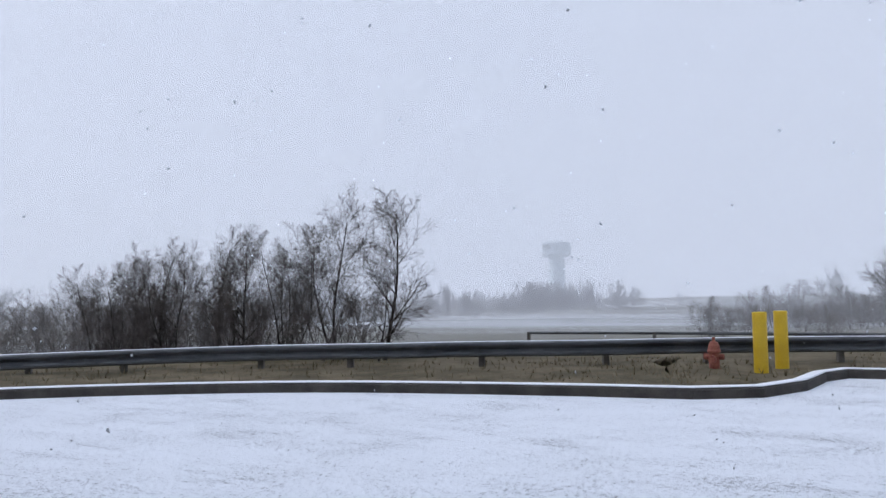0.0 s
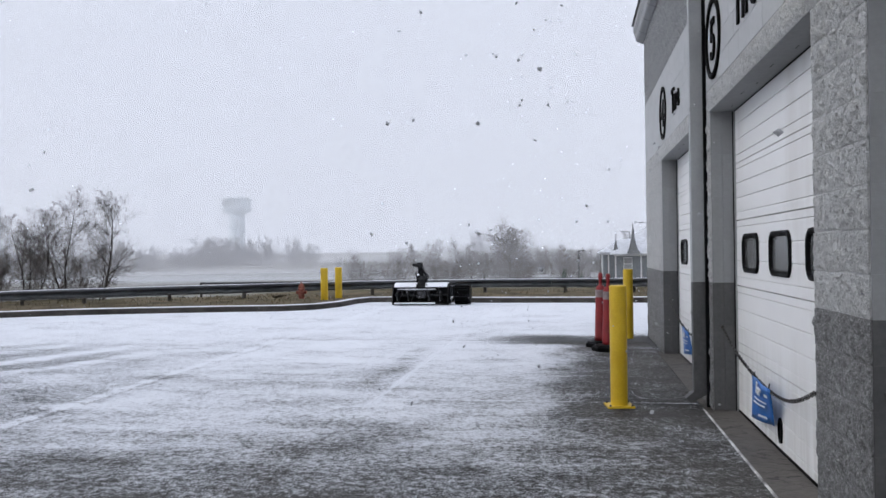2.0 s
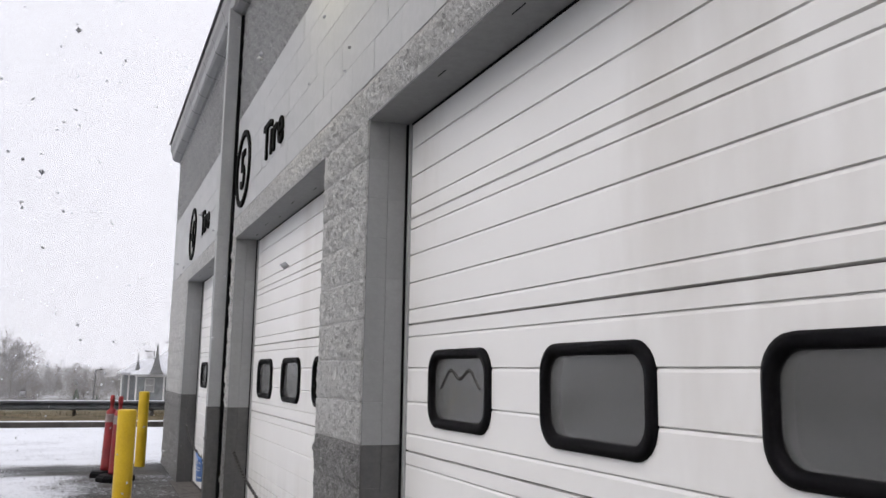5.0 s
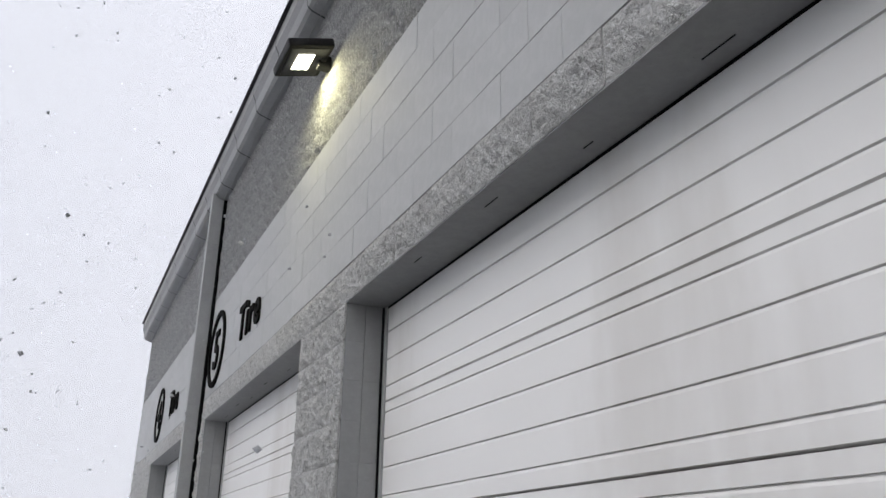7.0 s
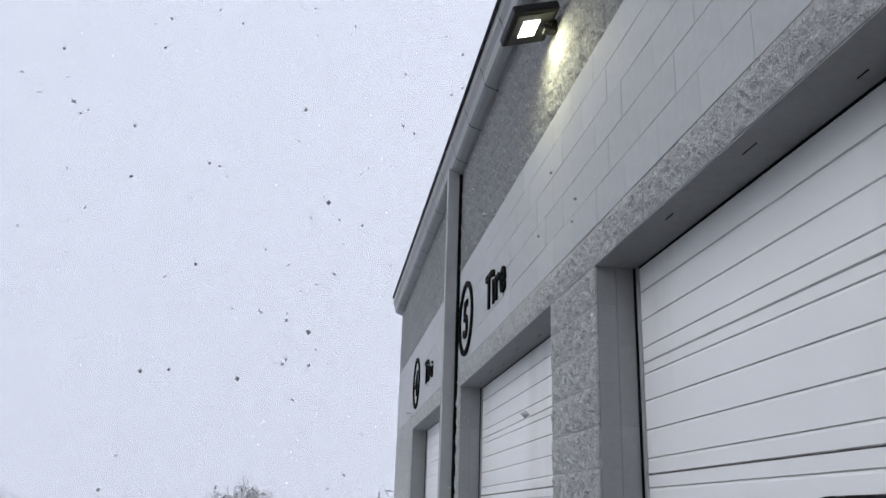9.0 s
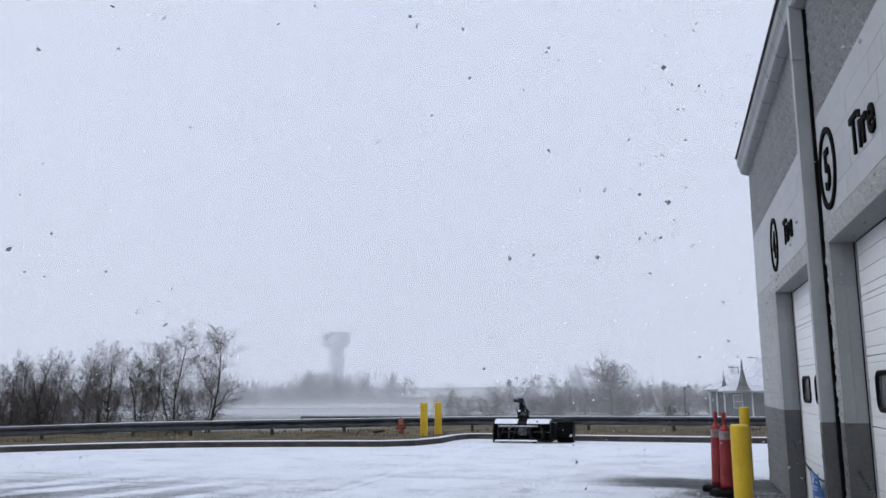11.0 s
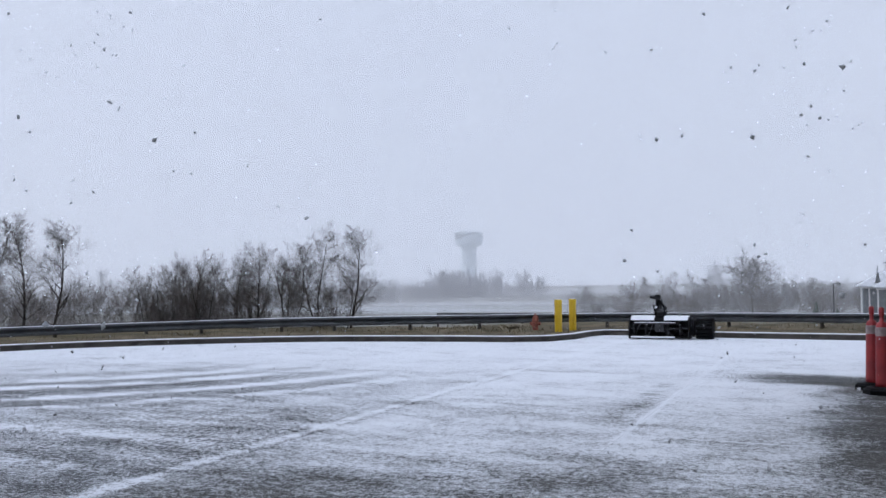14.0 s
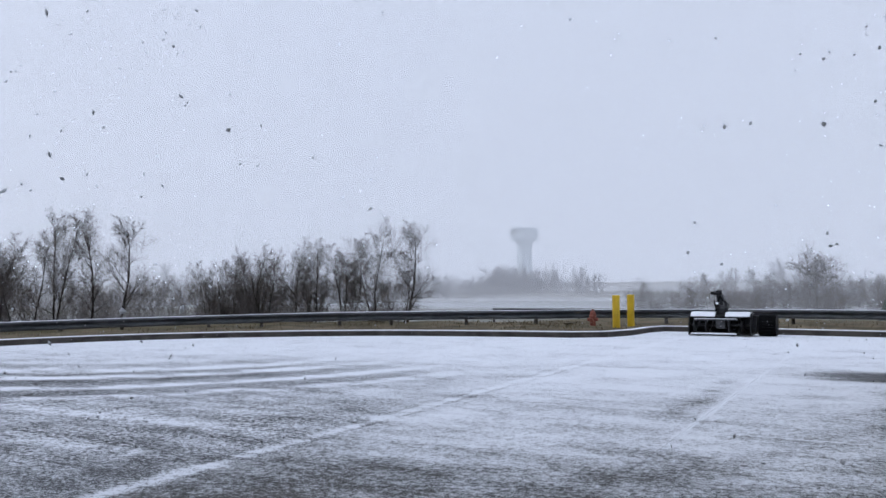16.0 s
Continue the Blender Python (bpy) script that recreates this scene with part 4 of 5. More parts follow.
part("brace", boxed(0.12, 1.28, 0.10, 0.15, 0.42, 0.46, bevel=0.006), M_STEEL, blower)
part("brace_snow", boxed(0.14, 1.26, 0.095, 0.155, 0.46, 0.475, bevel=0.006), M_SNOW, blower, "snow on the cross brace")
for x0, x1 in ((0.03, 0.68), (0.95, W - 0.03)):
    bm = bmesh.new()
    cut = [(0.13, 0.525), (0.26, 0.612), (0.58, 0.612), (0.60, 0.63), (0.56, 0.648), (0.25, 0.645), (0.12, 0.55)]
    ea, eb = ([bm.verts.new((x, y, z)) for y, z in cut] for x in (x0, x1))
    for k in range(len(cut)):
        bm.faces.new((ea[k], ea[(k + 1) % len(cut)], eb[(k + 1) % len(cut)], eb[k]))
    bm.faces.new(ea)
    bm.faces.new(eb[::-1])
    part("top_snow", bm, M_SNOW, blower, "snow lying on the housing")
part("chute_base", lathe(bmesh.new(), [(0.16, 0.0), (0.17, 0.04), (0.15, 0.06), (0.14, 0.14), (0.12, 0.15)], 20, (0.83, 0.42, 0.60)), M_MACHINE, blower)
bm = bmesh.new()
tiers = []
for z, w, d, y in ((0.70, 0.20, 0.22, 0.42), (0.92, 0.16, 0.18, 0.43), (1.10, 0.13, 0.16, 0.40), (1.17, 0.14, 0.16, 0.36)):
    tiers.append([bm.verts.new((0.80 + sx * w / 2 - (z - 0.7) * 0.08, y + sy * d / 2, z)) for sx, sy in ((-1, -1), (1, -1), (1, 1), (-1, 1))])
for a, b in zip(tiers, tiers[1:]):
    for k in range(4):
        bm.faces.new((a[k], a[(k + 1) % 4], b[(k + 1) % 4], b[k]))
bm.faces.new(tiers[0])
bm.faces.new(tiers[-1])
part("chute", bm, M_MACHINE, blower)
df = part("deflector", boxed(-0.16, 0.10, -0.10, 0.10, -0.025, 0.06, bevel=0.02), M_MACHINE, blower)
df.matrix_basis = pose(0.70, 0.34, 1.14, 6, 10, 8)
part("chute_head", boxed(0.68, 0.84, 0.26, 0.44, 1.10, 1.24, bevel=0.035), M_MACHINE, blower)
part("chute_ring", lathe(bmesh.new(), [(0.15, 0.0), (0.16, 0.03), (0.12, 0.06), (0.11, 0.10)], 18, (0.82, 0.42, 0.74)), M_STEEL, blower)
for k, (x, y) in enumerate(((0.92, 0.30), (0.96, 0.36), (0.66, 0.28))):
    part("hydraulic_hose", rod(rod(bmesh.new(), (x, y, 0.66), (x + 0.05, y, 0.84), 0.014, n=8), (x + 0.05, y, 0.84), (0.80, 0.34, 1.05 + 0.03 * k), 0.014, n=8), M_BLACK, blower)
part("chute_snow", boxed(0.69, 0.75, 0.25, 0.33, 0.86, 0.91, bevel=0.015), M_SNOW, blower, "snow caught on the chute")
for x in (0.10, 0.42, 1.02, 1.36):
    part("auger_paddle", boxed(x, x + 0.03, 0.12, 0.40, 0.12, 0.40, bevel=0.008), M_STEEL, blower)
part("actuator", rod(bmesh.new(), (0.95, 0.36, 0.72), (0.86, 0.34, 1.12), 0.025), M_STEEL, blower)
part("hose", rod(bmesh.new(), (0.70, 0.30, 0.66), (0.62, 0.40, 0.95), 0.018), M_BLACK, blower)
part("gearbox", boxed(0.70, 0.96, 0.10, 0.30, 0.20, 0.42, bevel=0.03), M_STEEL, blower)
part("skid_shoe", boxed(1.10, 1.20, 0.06, 0.5, 0.0, 0.06, bevel=0.01), M_STEEL, blower)
part("skid_shoe", boxed(0.2, 0.3, 0.06, 0.5, 0.0, 0.06, bevel=0.01), M_STEEL, blower)
bm = bmesh.new()
box(bm, W + 0.0, W + 0.12, 0.30, 0.60, 0.10, 0.56, bevel=0.02)
part("hitch_frame", bm, M_MACHINE, blower)
drive = thing("tracked_undercarriage", "black rubber-tracked undercarriage beside the snow blower", "undercarriage", pose(-4.78 + W + 0.16, 23.55, 0.0))
bm = bmesh.new()
loop = [(0.28 + 0.24 * math.cos(radians(a)), 0.28 + 0.26 * math.sin(radians(a))) for a in range(90, 271, 20)] + [(0.42 + 0.24 * math.cos(radians(a)), 0.28 + 0.26 * math.sin(radians(a))) for a in range(-90, 91, 20)]
ta, tb = ([bm.verts.new((x, y, z)) for y, z in loop] for x in (0.0, 0.44))
m = len(loop)
for k in range(m):
    bm.faces.new((ta[k], ta[(k + 1) % m], tb[(k + 1) % m], tb[k]))
bm.faces.new(ta)
bm.faces.new(tb[::-1])
part("track", bm, M_BLACK, drive)
for k in range(0, m):
    y, z = loop[k]
    ang = math.degrees(math.atan2(z - 0.28, y - 0.35))
    lug = part("lug", boxed(0.0, 0.44, -0.02, 0.03, -0.02, 0.02), M_BLACK, drive)
    lug.matrix_basis = pose(0, y, z + 0.02 if z < 0.05 else z, ang, 0, 0)
part("hub", rod(bmesh.new(), (-0.03, 0.35, 0.28), (0.0, 0.35, 0.28), 0.14), M_STEEL, drive)


# ---- chains and hanging notices ----
def link_mesh():
    bm = bmesh.new()
    path = [(0.012 * math.cos(a) , (0.012 if math.cos(a) > -2 else 0) * 0 + 0.014 * math.sin(a) + (0.010 if math.sin(a) > 0 else -0.010)) for a in np.linspace(0, 2 * math.pi, 12, endpoint=False)]
    rings = []
    for k, (u, v) in enumerate(path):
        p, q = path[k - 1], path[(k + 1) % 12]
        d = Vector((q[0] - p[0], q[1] - p[1])).normalized()
        out = Vector((d.y, -d.x))
        rings.append([bm.verts.new((u + out.x * 0.0042 * math.cos(b), v + out.y * 0.0042 * math.cos(b), 0.0042 * math.sin(b))) for b in np.linspace(0, 2 * math.pi, 5, endpoint=False)])
    for k in range(12):
        a, b = rings[k], rings[(k + 1) % 12]
        for j in range(5):
            bm.faces.new((a[j], a[(j + 1) % 5], b[(j + 1) % 5], b[j]))
    return mesh_of("link", bm, M_CHAIN)


LINK = link_mesh()


def chain(at, points, label):
    """A slack chain hung through points of (x, y, z), with every link a part."""
    c = thing("barrier_chain", label, "chain", at, "barrier chains")
    pts = [Vector(p) for p in points]
    pts = [2 * pts[0] - pts[1]] + pts + [2 * pts[-1] - pts[-2]]
    fine = []
    for a, b, cc, d in zip(pts, pts[1:], pts[2:], pts[3:]):
        for k in range(40):
            t = k / 40
            fine.append(0.5 * (2 * b + (cc - a) * t + (2 * a - 5 * b + 4 * cc - d) * t * t + (3 * b - a - 3 * cc + d) * t**3))
    fine.append(pts[-2])
    s, k = 0.0, 0
    for p, q in zip(fine, fine[1:]):
        s += (q - p).length
        if s >= 0.038:
            s -= 0.038
            ob = new("link", LINK)
            ob.parent = c
            turn = (q - p).to_track_quat("Y", "Z").to_matrix().to_4x4()
            ob.matrix_basis = Matrix.Translation(p) @ turn @ pose(0, 0, 0, 0, 90 * (k % 2) + 20, 0)
            k += 1
    for e in (points[0], points[-1]):
        part("eye_bolt", rod(bmesh.new(), (e[0], e[1] - 0.02, e[2]), (e[0], e[1] + 0.02, e[2]), 0.016, n=8), M_CHAIN, c)
    return c


SAG = [(1.77, 3.92, 0.885), (1.785, 3.62, 0.64), (1.80, 3.36, 0.50), (1.82, 2.7, 0.36), (1.82, 2.0, 0.34), (1.80, 1.2, 0.5), (1.77, 0.58, 0.87)]
chain(pose(0, 0, 0), SAG, "dark steel chain slung low across a bay door")
SAG2 = [(1.79, 8.13, 0.80), (1.80, 7.6, 0.65), (1.82, 6.9, 0.525), (1.82, 6.2, 0.49), (1.81, 5.6, 0.56), (1.79, 4.79, 0.80)]
chain_mid = chain(pose(0, 0, 0), SAG2, "dark steel chain slung low across a bay door")
copy_thing(chain_mid, pose(0, 4.26, 0))


def notice(at):
    s = thing("hanging_notice", "blue vinyl notice blown askew on a chain, white lettering", "sign", at, "hanging notices")
    verts, faces = [], []
    nu, nv = 8, 8
    for side in (0, 1):
        for j in range(nv):
            for i in range(nu):
                u, v = i / (nu - 1), j / (nv - 1)
                top = Vector((1.80, 6.88 - 0.56 * u, 0.53 - 0.02 * u))
                low = Vector((1.86, 7.26 - 0.72 * u, 0.13 + 0.07 * u))
                p = top.lerp(low, v) + Vector((0.008 * math.sin(u * 7 + v * 2) + 0.02 * (u > 0.8) * v + 0.003 * side, 0, 0))
                verts.append(p)
    for side in (0, 1):
        o = side * nu * nv
        for j in range(nv - 1):
            for i in range(nu - 1):
                a = o + j * nu + i
                faces.append((a, a + 1, a + nu + 1, a + nu) if side else (a, a + nu, a + nu + 1, a + 1))
    rim = [i for i in range(nu)] + [j * nu + nu - 1 for j in range(1, nv)] + [(nv - 1) * nu + i for i in range(nu - 2, -1, -1)] + [j * nu for j in range(nv - 2, 0, -1)]
    for a, b in zip(rim, rim[1:] + rim[:1]):
        faces.append((a, b, b + nu * nv, a + nu * nv))
    part("sheet", raw("sheet", verts, faces, M_BLUE, True), None, s)
    # text lies on the sheet, which leans along the door
    def spot(u, v, off=0.012):
        top = Vector((1.80, 6.88 - 0.56 * u, 0.53 - 0.02 * u))
        low = Vector((1.86, 7.26 - 0.72 * u, 0.13 + 0.07 * u))
        return top.lerp(low, v) + Vector((0.008 * math.sin(u * 7 + v * 2) - off, 0, 0))
    text = letters("wording", "For", 0.15, M_WHITE, 0.001)
    for v in text.vertices:
        v.co = spot(0.30 + v.co.x / 0.62, 0.30 - v.co.y / 0.42, 0.012 + v.co.z)
    part("wording", text, None, s, "white word For")
    for u0, u1, v0, v1 in ((0.80, 0.93, 0.20, 0.27), (0.22, 0.86, 0.42, 0.455), (0.18, 0.80, 0.53, 0.565), (0.52, 0.86, 0.80, 0.86)):
        bm = bmesh.new()
        cols = [[bm.verts.new(spot(u0 + (u1 - u0) * k / 5, v)) for k in range(6)] for v in (v0, v1)]
        cols2 = [[bm.verts.new(spot(u0 + (u1 - u0) * k / 5, v, 0.009)) for k in range(6)] for v in (v0, v1)]
        for k in range(5):
            bm.faces.new((cols[0][k], cols[0][k + 1], cols[1][k + 1], cols[1][k]))
            bm.faces.new((cols[0][k], cols2[0][k], cols2[0][k + 1], cols[0][k + 1]))
            bm.faces.new((cols[1][k], cols[1][k + 1], cols2[1][k + 1], cols2[1][k]))
        part("text_bar", bm, M_WHITE, s, "white bar of lettering")
    for u in (0.06, 0.94):
        p = spot(u, 0.04, 0.0)
        part("tie", rod(bmesh.new(), p, p + Vector((0.01, 0, 0.05)), 0.005, n=6), M_CHAIN, s)
    return s


sheet_mid = notice(pose(0, 0, 0))
copy_thing(sheet_mid, pose(0, 4.26, 0))


# ---- trees ----
def tree_mesh(seed, height, stems=1, lean=0.0, full=1.6, last=3, low=0.15, reach=0.40, thin=0.0045, dome=False, out=0.25, segs=(10, 5, 3, 1)):
    """Bare tree: curving leaders with rising side limbs, branchlets and fine twigs. Returns the limb mesh and the twig mesh."""
    rnd = random.Random(seed)
    limbs, fine = ([], []), ([], [])
    wob = (0.10, 0.13, 0.18, 0.2)

    def tube(a, b, r0, r1, big):
        verts, faces = limbs if big else fine
        m = 6 if big else 3
        d = (b - a).normalized()
        u = d.orthogonal().normalized()
        w = d.cross(u)
        i = len(verts)
        for p, r in ((a, r0), (b, r1)):
            verts.extend((p + (u * math.cos(2 * math.pi * k / m) + w * math.sin(2 * math.pi * k / m)) * r)[:] for k in range(m))
        faces.extend((i + k, i + (k + 1) % m, i + m + (k + 1) % m, i + m + k) for k in range(m))

    def grow(p, d, length, r, order):
        count = segs[order]
        swing = Vector((rnd.uniform(-1, 1), rnd.uniform(-1, 1), 0)) * 0.5
        for s in range(count):
            f = (s + 1) / count
            sway = Vector((rnd.uniform(-1, 1), rnd.uniform(-1, 1), rnd.uniform(-0.6, 0.6))) * wob[order]
            if order == 0:
                sway += swing * 0.14 * math.cos(f * 5)
            d = (d + sway + Vector((0, 0, (0.08, 0.05, 0.02, 0.0)[order]))).normalized()
            q = p + d * (length / count)
            r1 = max(thin, r * (1 - 1.3 / count))
            tube(p, q, r, r1, order < 2 and r > 0.012)
            p, r = q, r1
            if order >= last or (order == 0 and f < low):
                continue
            shoots = int((full, 2.0, 2.0)[order] + rnd.random())
            if order == 0 and dome:
                shoots = 2 if f < 0.8 else 3
            for _ in range(shoots):
                side = Matrix.Rotation(rnd.uniform(0, 6.283), 3, d) @ d.orthogonal().normalized()
                ang = rnd.uniform(0.5, 1.05)
                if order == 0:
                    ang = rnd.uniform(0.75, 1.15) - 0.45 * f
                    size = height * reach * (1.0 - 0.5 * f * f) * rnd.uniform(0.65, 1.1)
                    if dome:
                        ang = rnd.uniform(0.12, 1.15)
                        size = height * (0.60 - 0.16 * ang) * rnd.uniform(0.75, 1.0)
                else:
                    size = length * (0.55 if order == 1 else 0.7) * (1.1 - 0.55 * f) * rnd.uniform(0.7, 1.2)
                nd = (d * math.cos(ang) + side * math.sin(ang)).normalized()
                grow(p, nd, size, max(thin, r * ((0.8 if dome else 0.55) if order == 0 else 0.6)), order + 1)

    for s in range(stems):
        a = 6.283 * s / stems + rnd.uniform(-0.5, 0.5)
        slope = out * rnd.uniform(0.5, 1.4) if stems > 1 else 0.0
        tip = Vector((slope * math.cos(a) + lean, slope * math.sin(a), 1)).normalized()
        tall = height * (0.42 if dome else rnd.uniform(0.7, 0.85))
        grow(Vector((0.12 * math.cos(a), 0.12 * math.sin(a), -0.15)) * (stems > 1) + Vector((0, 0, -0.1)), tip, tall, max(0.02, 0.0145 * height / stems**0.4), 0)
    tops = max(v[2] for v in fine[0])
    k = height / tops
    size = lambda vs: [(x * k, y * k, z * k) for x, y, z in vs]
    return raw("trunk", size(limbs[0]), limbs[1], M_BARK, True), raw("twigs", size(fine[0]), fine[1], M_TWIG)


def tree(meshes, at, label, group, name="bare_tree"):
    t = thing(name, label, "tree", at, group)
    part("trunk", meshes[0], None, t)
    part("crown", meshes[1], None, t, "bare brown twigs")
    return t


KINDS = {
    "vase": tree_mesh(2, 5.0, 2, 0.04, 1.7, out=0.22),
    "wide": tree_mesh(5, 5.0, 3, 0.0, 1.4, low=0.1, reach=0.36, out=0.35),
    "slim": tree_mesh(8, 5.0, 1, 0.05, 2.5, low=0.2, reach=0.33),
    "tall": tree_mesh(17, 5.0, 2, -0.03, 2.0, low=0.3, reach=0.27, out=0.10),
    "lean": tree_mesh(13, 5.0, 1, 0.28, 2.3, low=0.12, reach=0.36),
    "brush": tree_mesh(21, 3.0, 6, 0.0, 1.3, last=2, segs=(6, 4, 2, 1), low=0.05, reach=0.40, thin=0.005, out=0.6),
    "tangle": tree_mesh(23, 3.0, 5, 0.1, 1.1, last=2, segs=(6, 4, 2, 1), low=0.05, reach=0.46, thin=0.005, out=0.8),
    "oak": tree_mesh(36, 8.0, 1, 0.0, 2.0, low=0.3, thin=0.022, dome=True),
    "round": tree_mesh(31, 8.0, 2, 0.0, 1.4, low=0.15, reach=0.42, thin=0.010, out=0.25),
}
BASE_H = {"vase": 5.0, "wide": 5.0, "slim": 5.0, "tall": 5.0, "lean": 5.0, "brush": 3.0, "tangle": 3.0, "round": 8.0, "oak": 8.0}
made = {}


def plant(kind, x, y, z, height, turn, label, group):
    s = height / BASE_H[kind]
    m = pose(x, y, z, 0, 0, turn)
    if (kind, group) not in made:
        made[kind, group] = tree(KINDS[kind], m, label, group)
        made[kind, group].scale = (s, s, s)
        return made[kind, group]
    ob = made[kind, group]
    c = copy_thing(ob, m)
    c.scale = (s, s, s)
    return tagged(c, label)


random.seed(7)
def close_in(x, y, top):
    """Draws a place at the thicket in towards the rail along the line of sight."""
    k = 0.82
    return 0.2 + (x - 0.2) * k, 0.1 + (y - 0.1) * k, 1.51 + (top - 1.51) * k


def bank_height(x, y):
    return float(np.interp(beyond_kerb(x, y), [a for a, _ in profile], [b for _, b in profile])) - 0.06


# thicket behind the guard rail: (kind, x, y, top height, turn)
for kind, x, y, top, turn in (("wide", -28.2, 29, 2.75, 40), ("wide", -27.2, 29.3, 2.9, 110), ("vase", -25.9, 29.3, 3.3, 10), ("slim", -25.2, 29, 3.4, 60), ("vase", -24.3, 28.6, 3.2, 200), ("slim", -23.3, 29.4, 3.7, 100), ("vase", -22.5, 29, 2.9, 300), ("slim", -21.7, 28.7, 3.6, 150), ("vase", -20.7, 29.4, 3.1, 80), ("wide", -20.1, 28.6, 3.3, 20), ("vase", -18.9, 29.2, 4.35, 140), ("lean", -17.3, 29, 4.1, 0), ("lean", -17.2, 28.6, 2.2, 20)):
    x, y, top = close_in(x, y, top)
    z = bank_height(x, y)
    plant(kind, x, y, z, top - z, turn, "bare dark scrub tree in the thicket behind the guard rail", "thicket trees")
for k in range(17):
    x, y, _ = close_in(random.uniform(-28.6, -18.2), random.uniform(28.2, 31.5), 0)
    plant(random.choice(("brush", "tangle")), x, y, bank_height(x, y), random.uniform(1.3, 2.7) * (1 if x < -16 else 0.8), random.uniform(0, 360), "tangled bare brush in the thicket", "thicket brush")
for kind, x, y, top, turn in (("slim", -38.0, 24.5, 4.0, 15), ("slim", -36.3, 24, 4.15, 70), ("vase", -34.9, 24.5, 4.45, 200), ("tall", -32.6, 24, 5.1, 120), ("slim", -30.2, 24, 4.9, 220), ("lean", -28.4, 24, 4.45, 10), ("vase", -39.5, 24, 4.4, 40)):
    x, y, top = close_in(x, y, top)
    z = bank_height(x, y)
    plant(kind, x, y, z, top - z, turn, "slender bare tree behind the guard rail", "slender trees")
for k in range(48):
    a, r = radians(random.uniform(38, 66)), random.uniform(42, 72)
    x, y = -r * math.sin(a), r * math.cos(a)
    plant(random.choice(("brush", "tangle")), x, y, land_height(x, y), random.uniform(2.6, 4.4), random.uniform(0, 360), "low tangled brush below the slender trees", "thicket brush")


def far_spot(x60, z60, dist):
    """Carries a place seen at 60 m out to another distance along the same line of sight."""
    k = dist / 60
    return 0.2 + (x60 - 0.2) * k, 60 * k, 1.5 + (z60 - 1.5) * k


x, y, z = -8.1, 112.0, 6.6
plant("oak", x, y, land_height(x, y), z - land_height(x, y), 30, "large round-crowned bare tree in the mist", "misty trees")
for x60, z60, dist, kind in ((-16.2, 1.5, 62, "wide"), (-15.2, 1.2, 64, "vase"), (-11.2, 2.2, 105, "round"), (-9.8, 2.5, 104, "wide"), (-8.0, 2.6, 110, "vase"), (-12.6, 1.9, 108, "wide"), (-7.0, 1.7, 100, "round"), (-6.2, 1.6, 108, "wide"), (-1.8, 1.9, 125, "wide"), (-0.6, 2.0, 130, "round"), (0.7, 1.7, 125, "wide"), (2.2, 1.7, 128, "round"), (3.8, 1.6, 128, "wide")):
    x, y, z = far_spot(x60, z60, dist)
    g = land_height(x, y)
    plant(kind, x, y, g, z - g, random.uniform(0, 360), "bare tree fading into the mist", "misty trees")
for k in range(80):
    x60, dist = random.uniform(-15, 9), random.uniform(80, 135)
    x, y, _ = far_spot(x60, 0, dist)
    g = land_height(x, y)
    plant(random.choice(("brush", "tangle")), x, y, g - 0.1, random.uniform(1.8, 3.4) * dist / 95, random.uniform(0, 360), "bare bush in the mist", "misty bushes")
# distant woods: too many and too faint to count
FAR_KINDS = [tree_mesh(40 + k, 8.0, 1 + k % 2, 0.0, 1.3, last=2, segs=(6, 4, 2, 1), low=0.1, reach=0.5, thin=0.034, out=0.35) for k in range(4)]
wood_v, wood_f, wood_n = [], [], 0


def far_tree(x, y, height):
    """Adds one faint tree to the distant woods."""
    global wood_n
    turn, s = random.uniform(0, 6.283), height / 8.0
    for me in random.choice(FAR_KINDS):
        co = np.empty(len(me.vertices) * 3, np.float32)
        me.vertices.foreach_get("co", co)
        co = co.reshape(-1, 3) * s
        thick = 1.0
        px, py = co[:, 0] * math.cos(turn) - co[:, 1] * math.sin(turn), co[:, 0] * math.sin(turn) + co[:, 1] * math.cos(turn)
        wood_v.append(np.stack([px + x, py + y, co[:, 2] * thick + land_height(x, y) - 0.4], 1))
        quads = np.empty(len(me.loops), np.int32)
        me.loops.foreach_get("vertex_index", quads)
        wood_f.append(quads.reshape(-1, 4) + wood_n)
        wood_n += len(co)


for k in range(250):
    a = random.uniform(-8, 70)
    r = random.uniform(165, 270)
    if 8 < a < 28 and r < 225:
        r += 70
    tall = 1.0 + 0.3 * math.sin(a * 1.1) + 0.2 * math.sin(a * 3.1)
    far_tree(-r * math.sin(radians(a)), r * math.cos(radians(a)), random.uniform(3.6, 7.0) * tall * (0.45 if 8 < a < 17.5 else 1.0))
for k in range(170):
    a = random.uniform(-8, 10.5)
    r = random.uniform(112, 165)
    far_tree(-r * math.sin(radians(a)), r * math.cos(radians(a)), random.uniform(2.2, 4.6) * (1.0 if a < 7 else 0.75))
for k in range(85):
    a = 22.9 + random.gauss(0, 1.0) * 2.2
    r = random.uniform(260, 340)
    far_tree(-r * math.sin(radians(a)), r * math.cos(radians(a)), random.uniform(5.0, 10.5) * (1.0 if abs(a - 22.9) < 2.4 else 0.6))
for k in range(90):
    a = random.uniform(22.5, 32.5)
    r = random.uniform(190, 300)
    far_tree(-r * math.sin(radians(a)), r * math.cos(radians(a)), random.uniform(3.2, 7.6) * r / 260)
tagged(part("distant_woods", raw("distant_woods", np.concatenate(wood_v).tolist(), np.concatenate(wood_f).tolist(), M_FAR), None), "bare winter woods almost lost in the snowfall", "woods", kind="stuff")

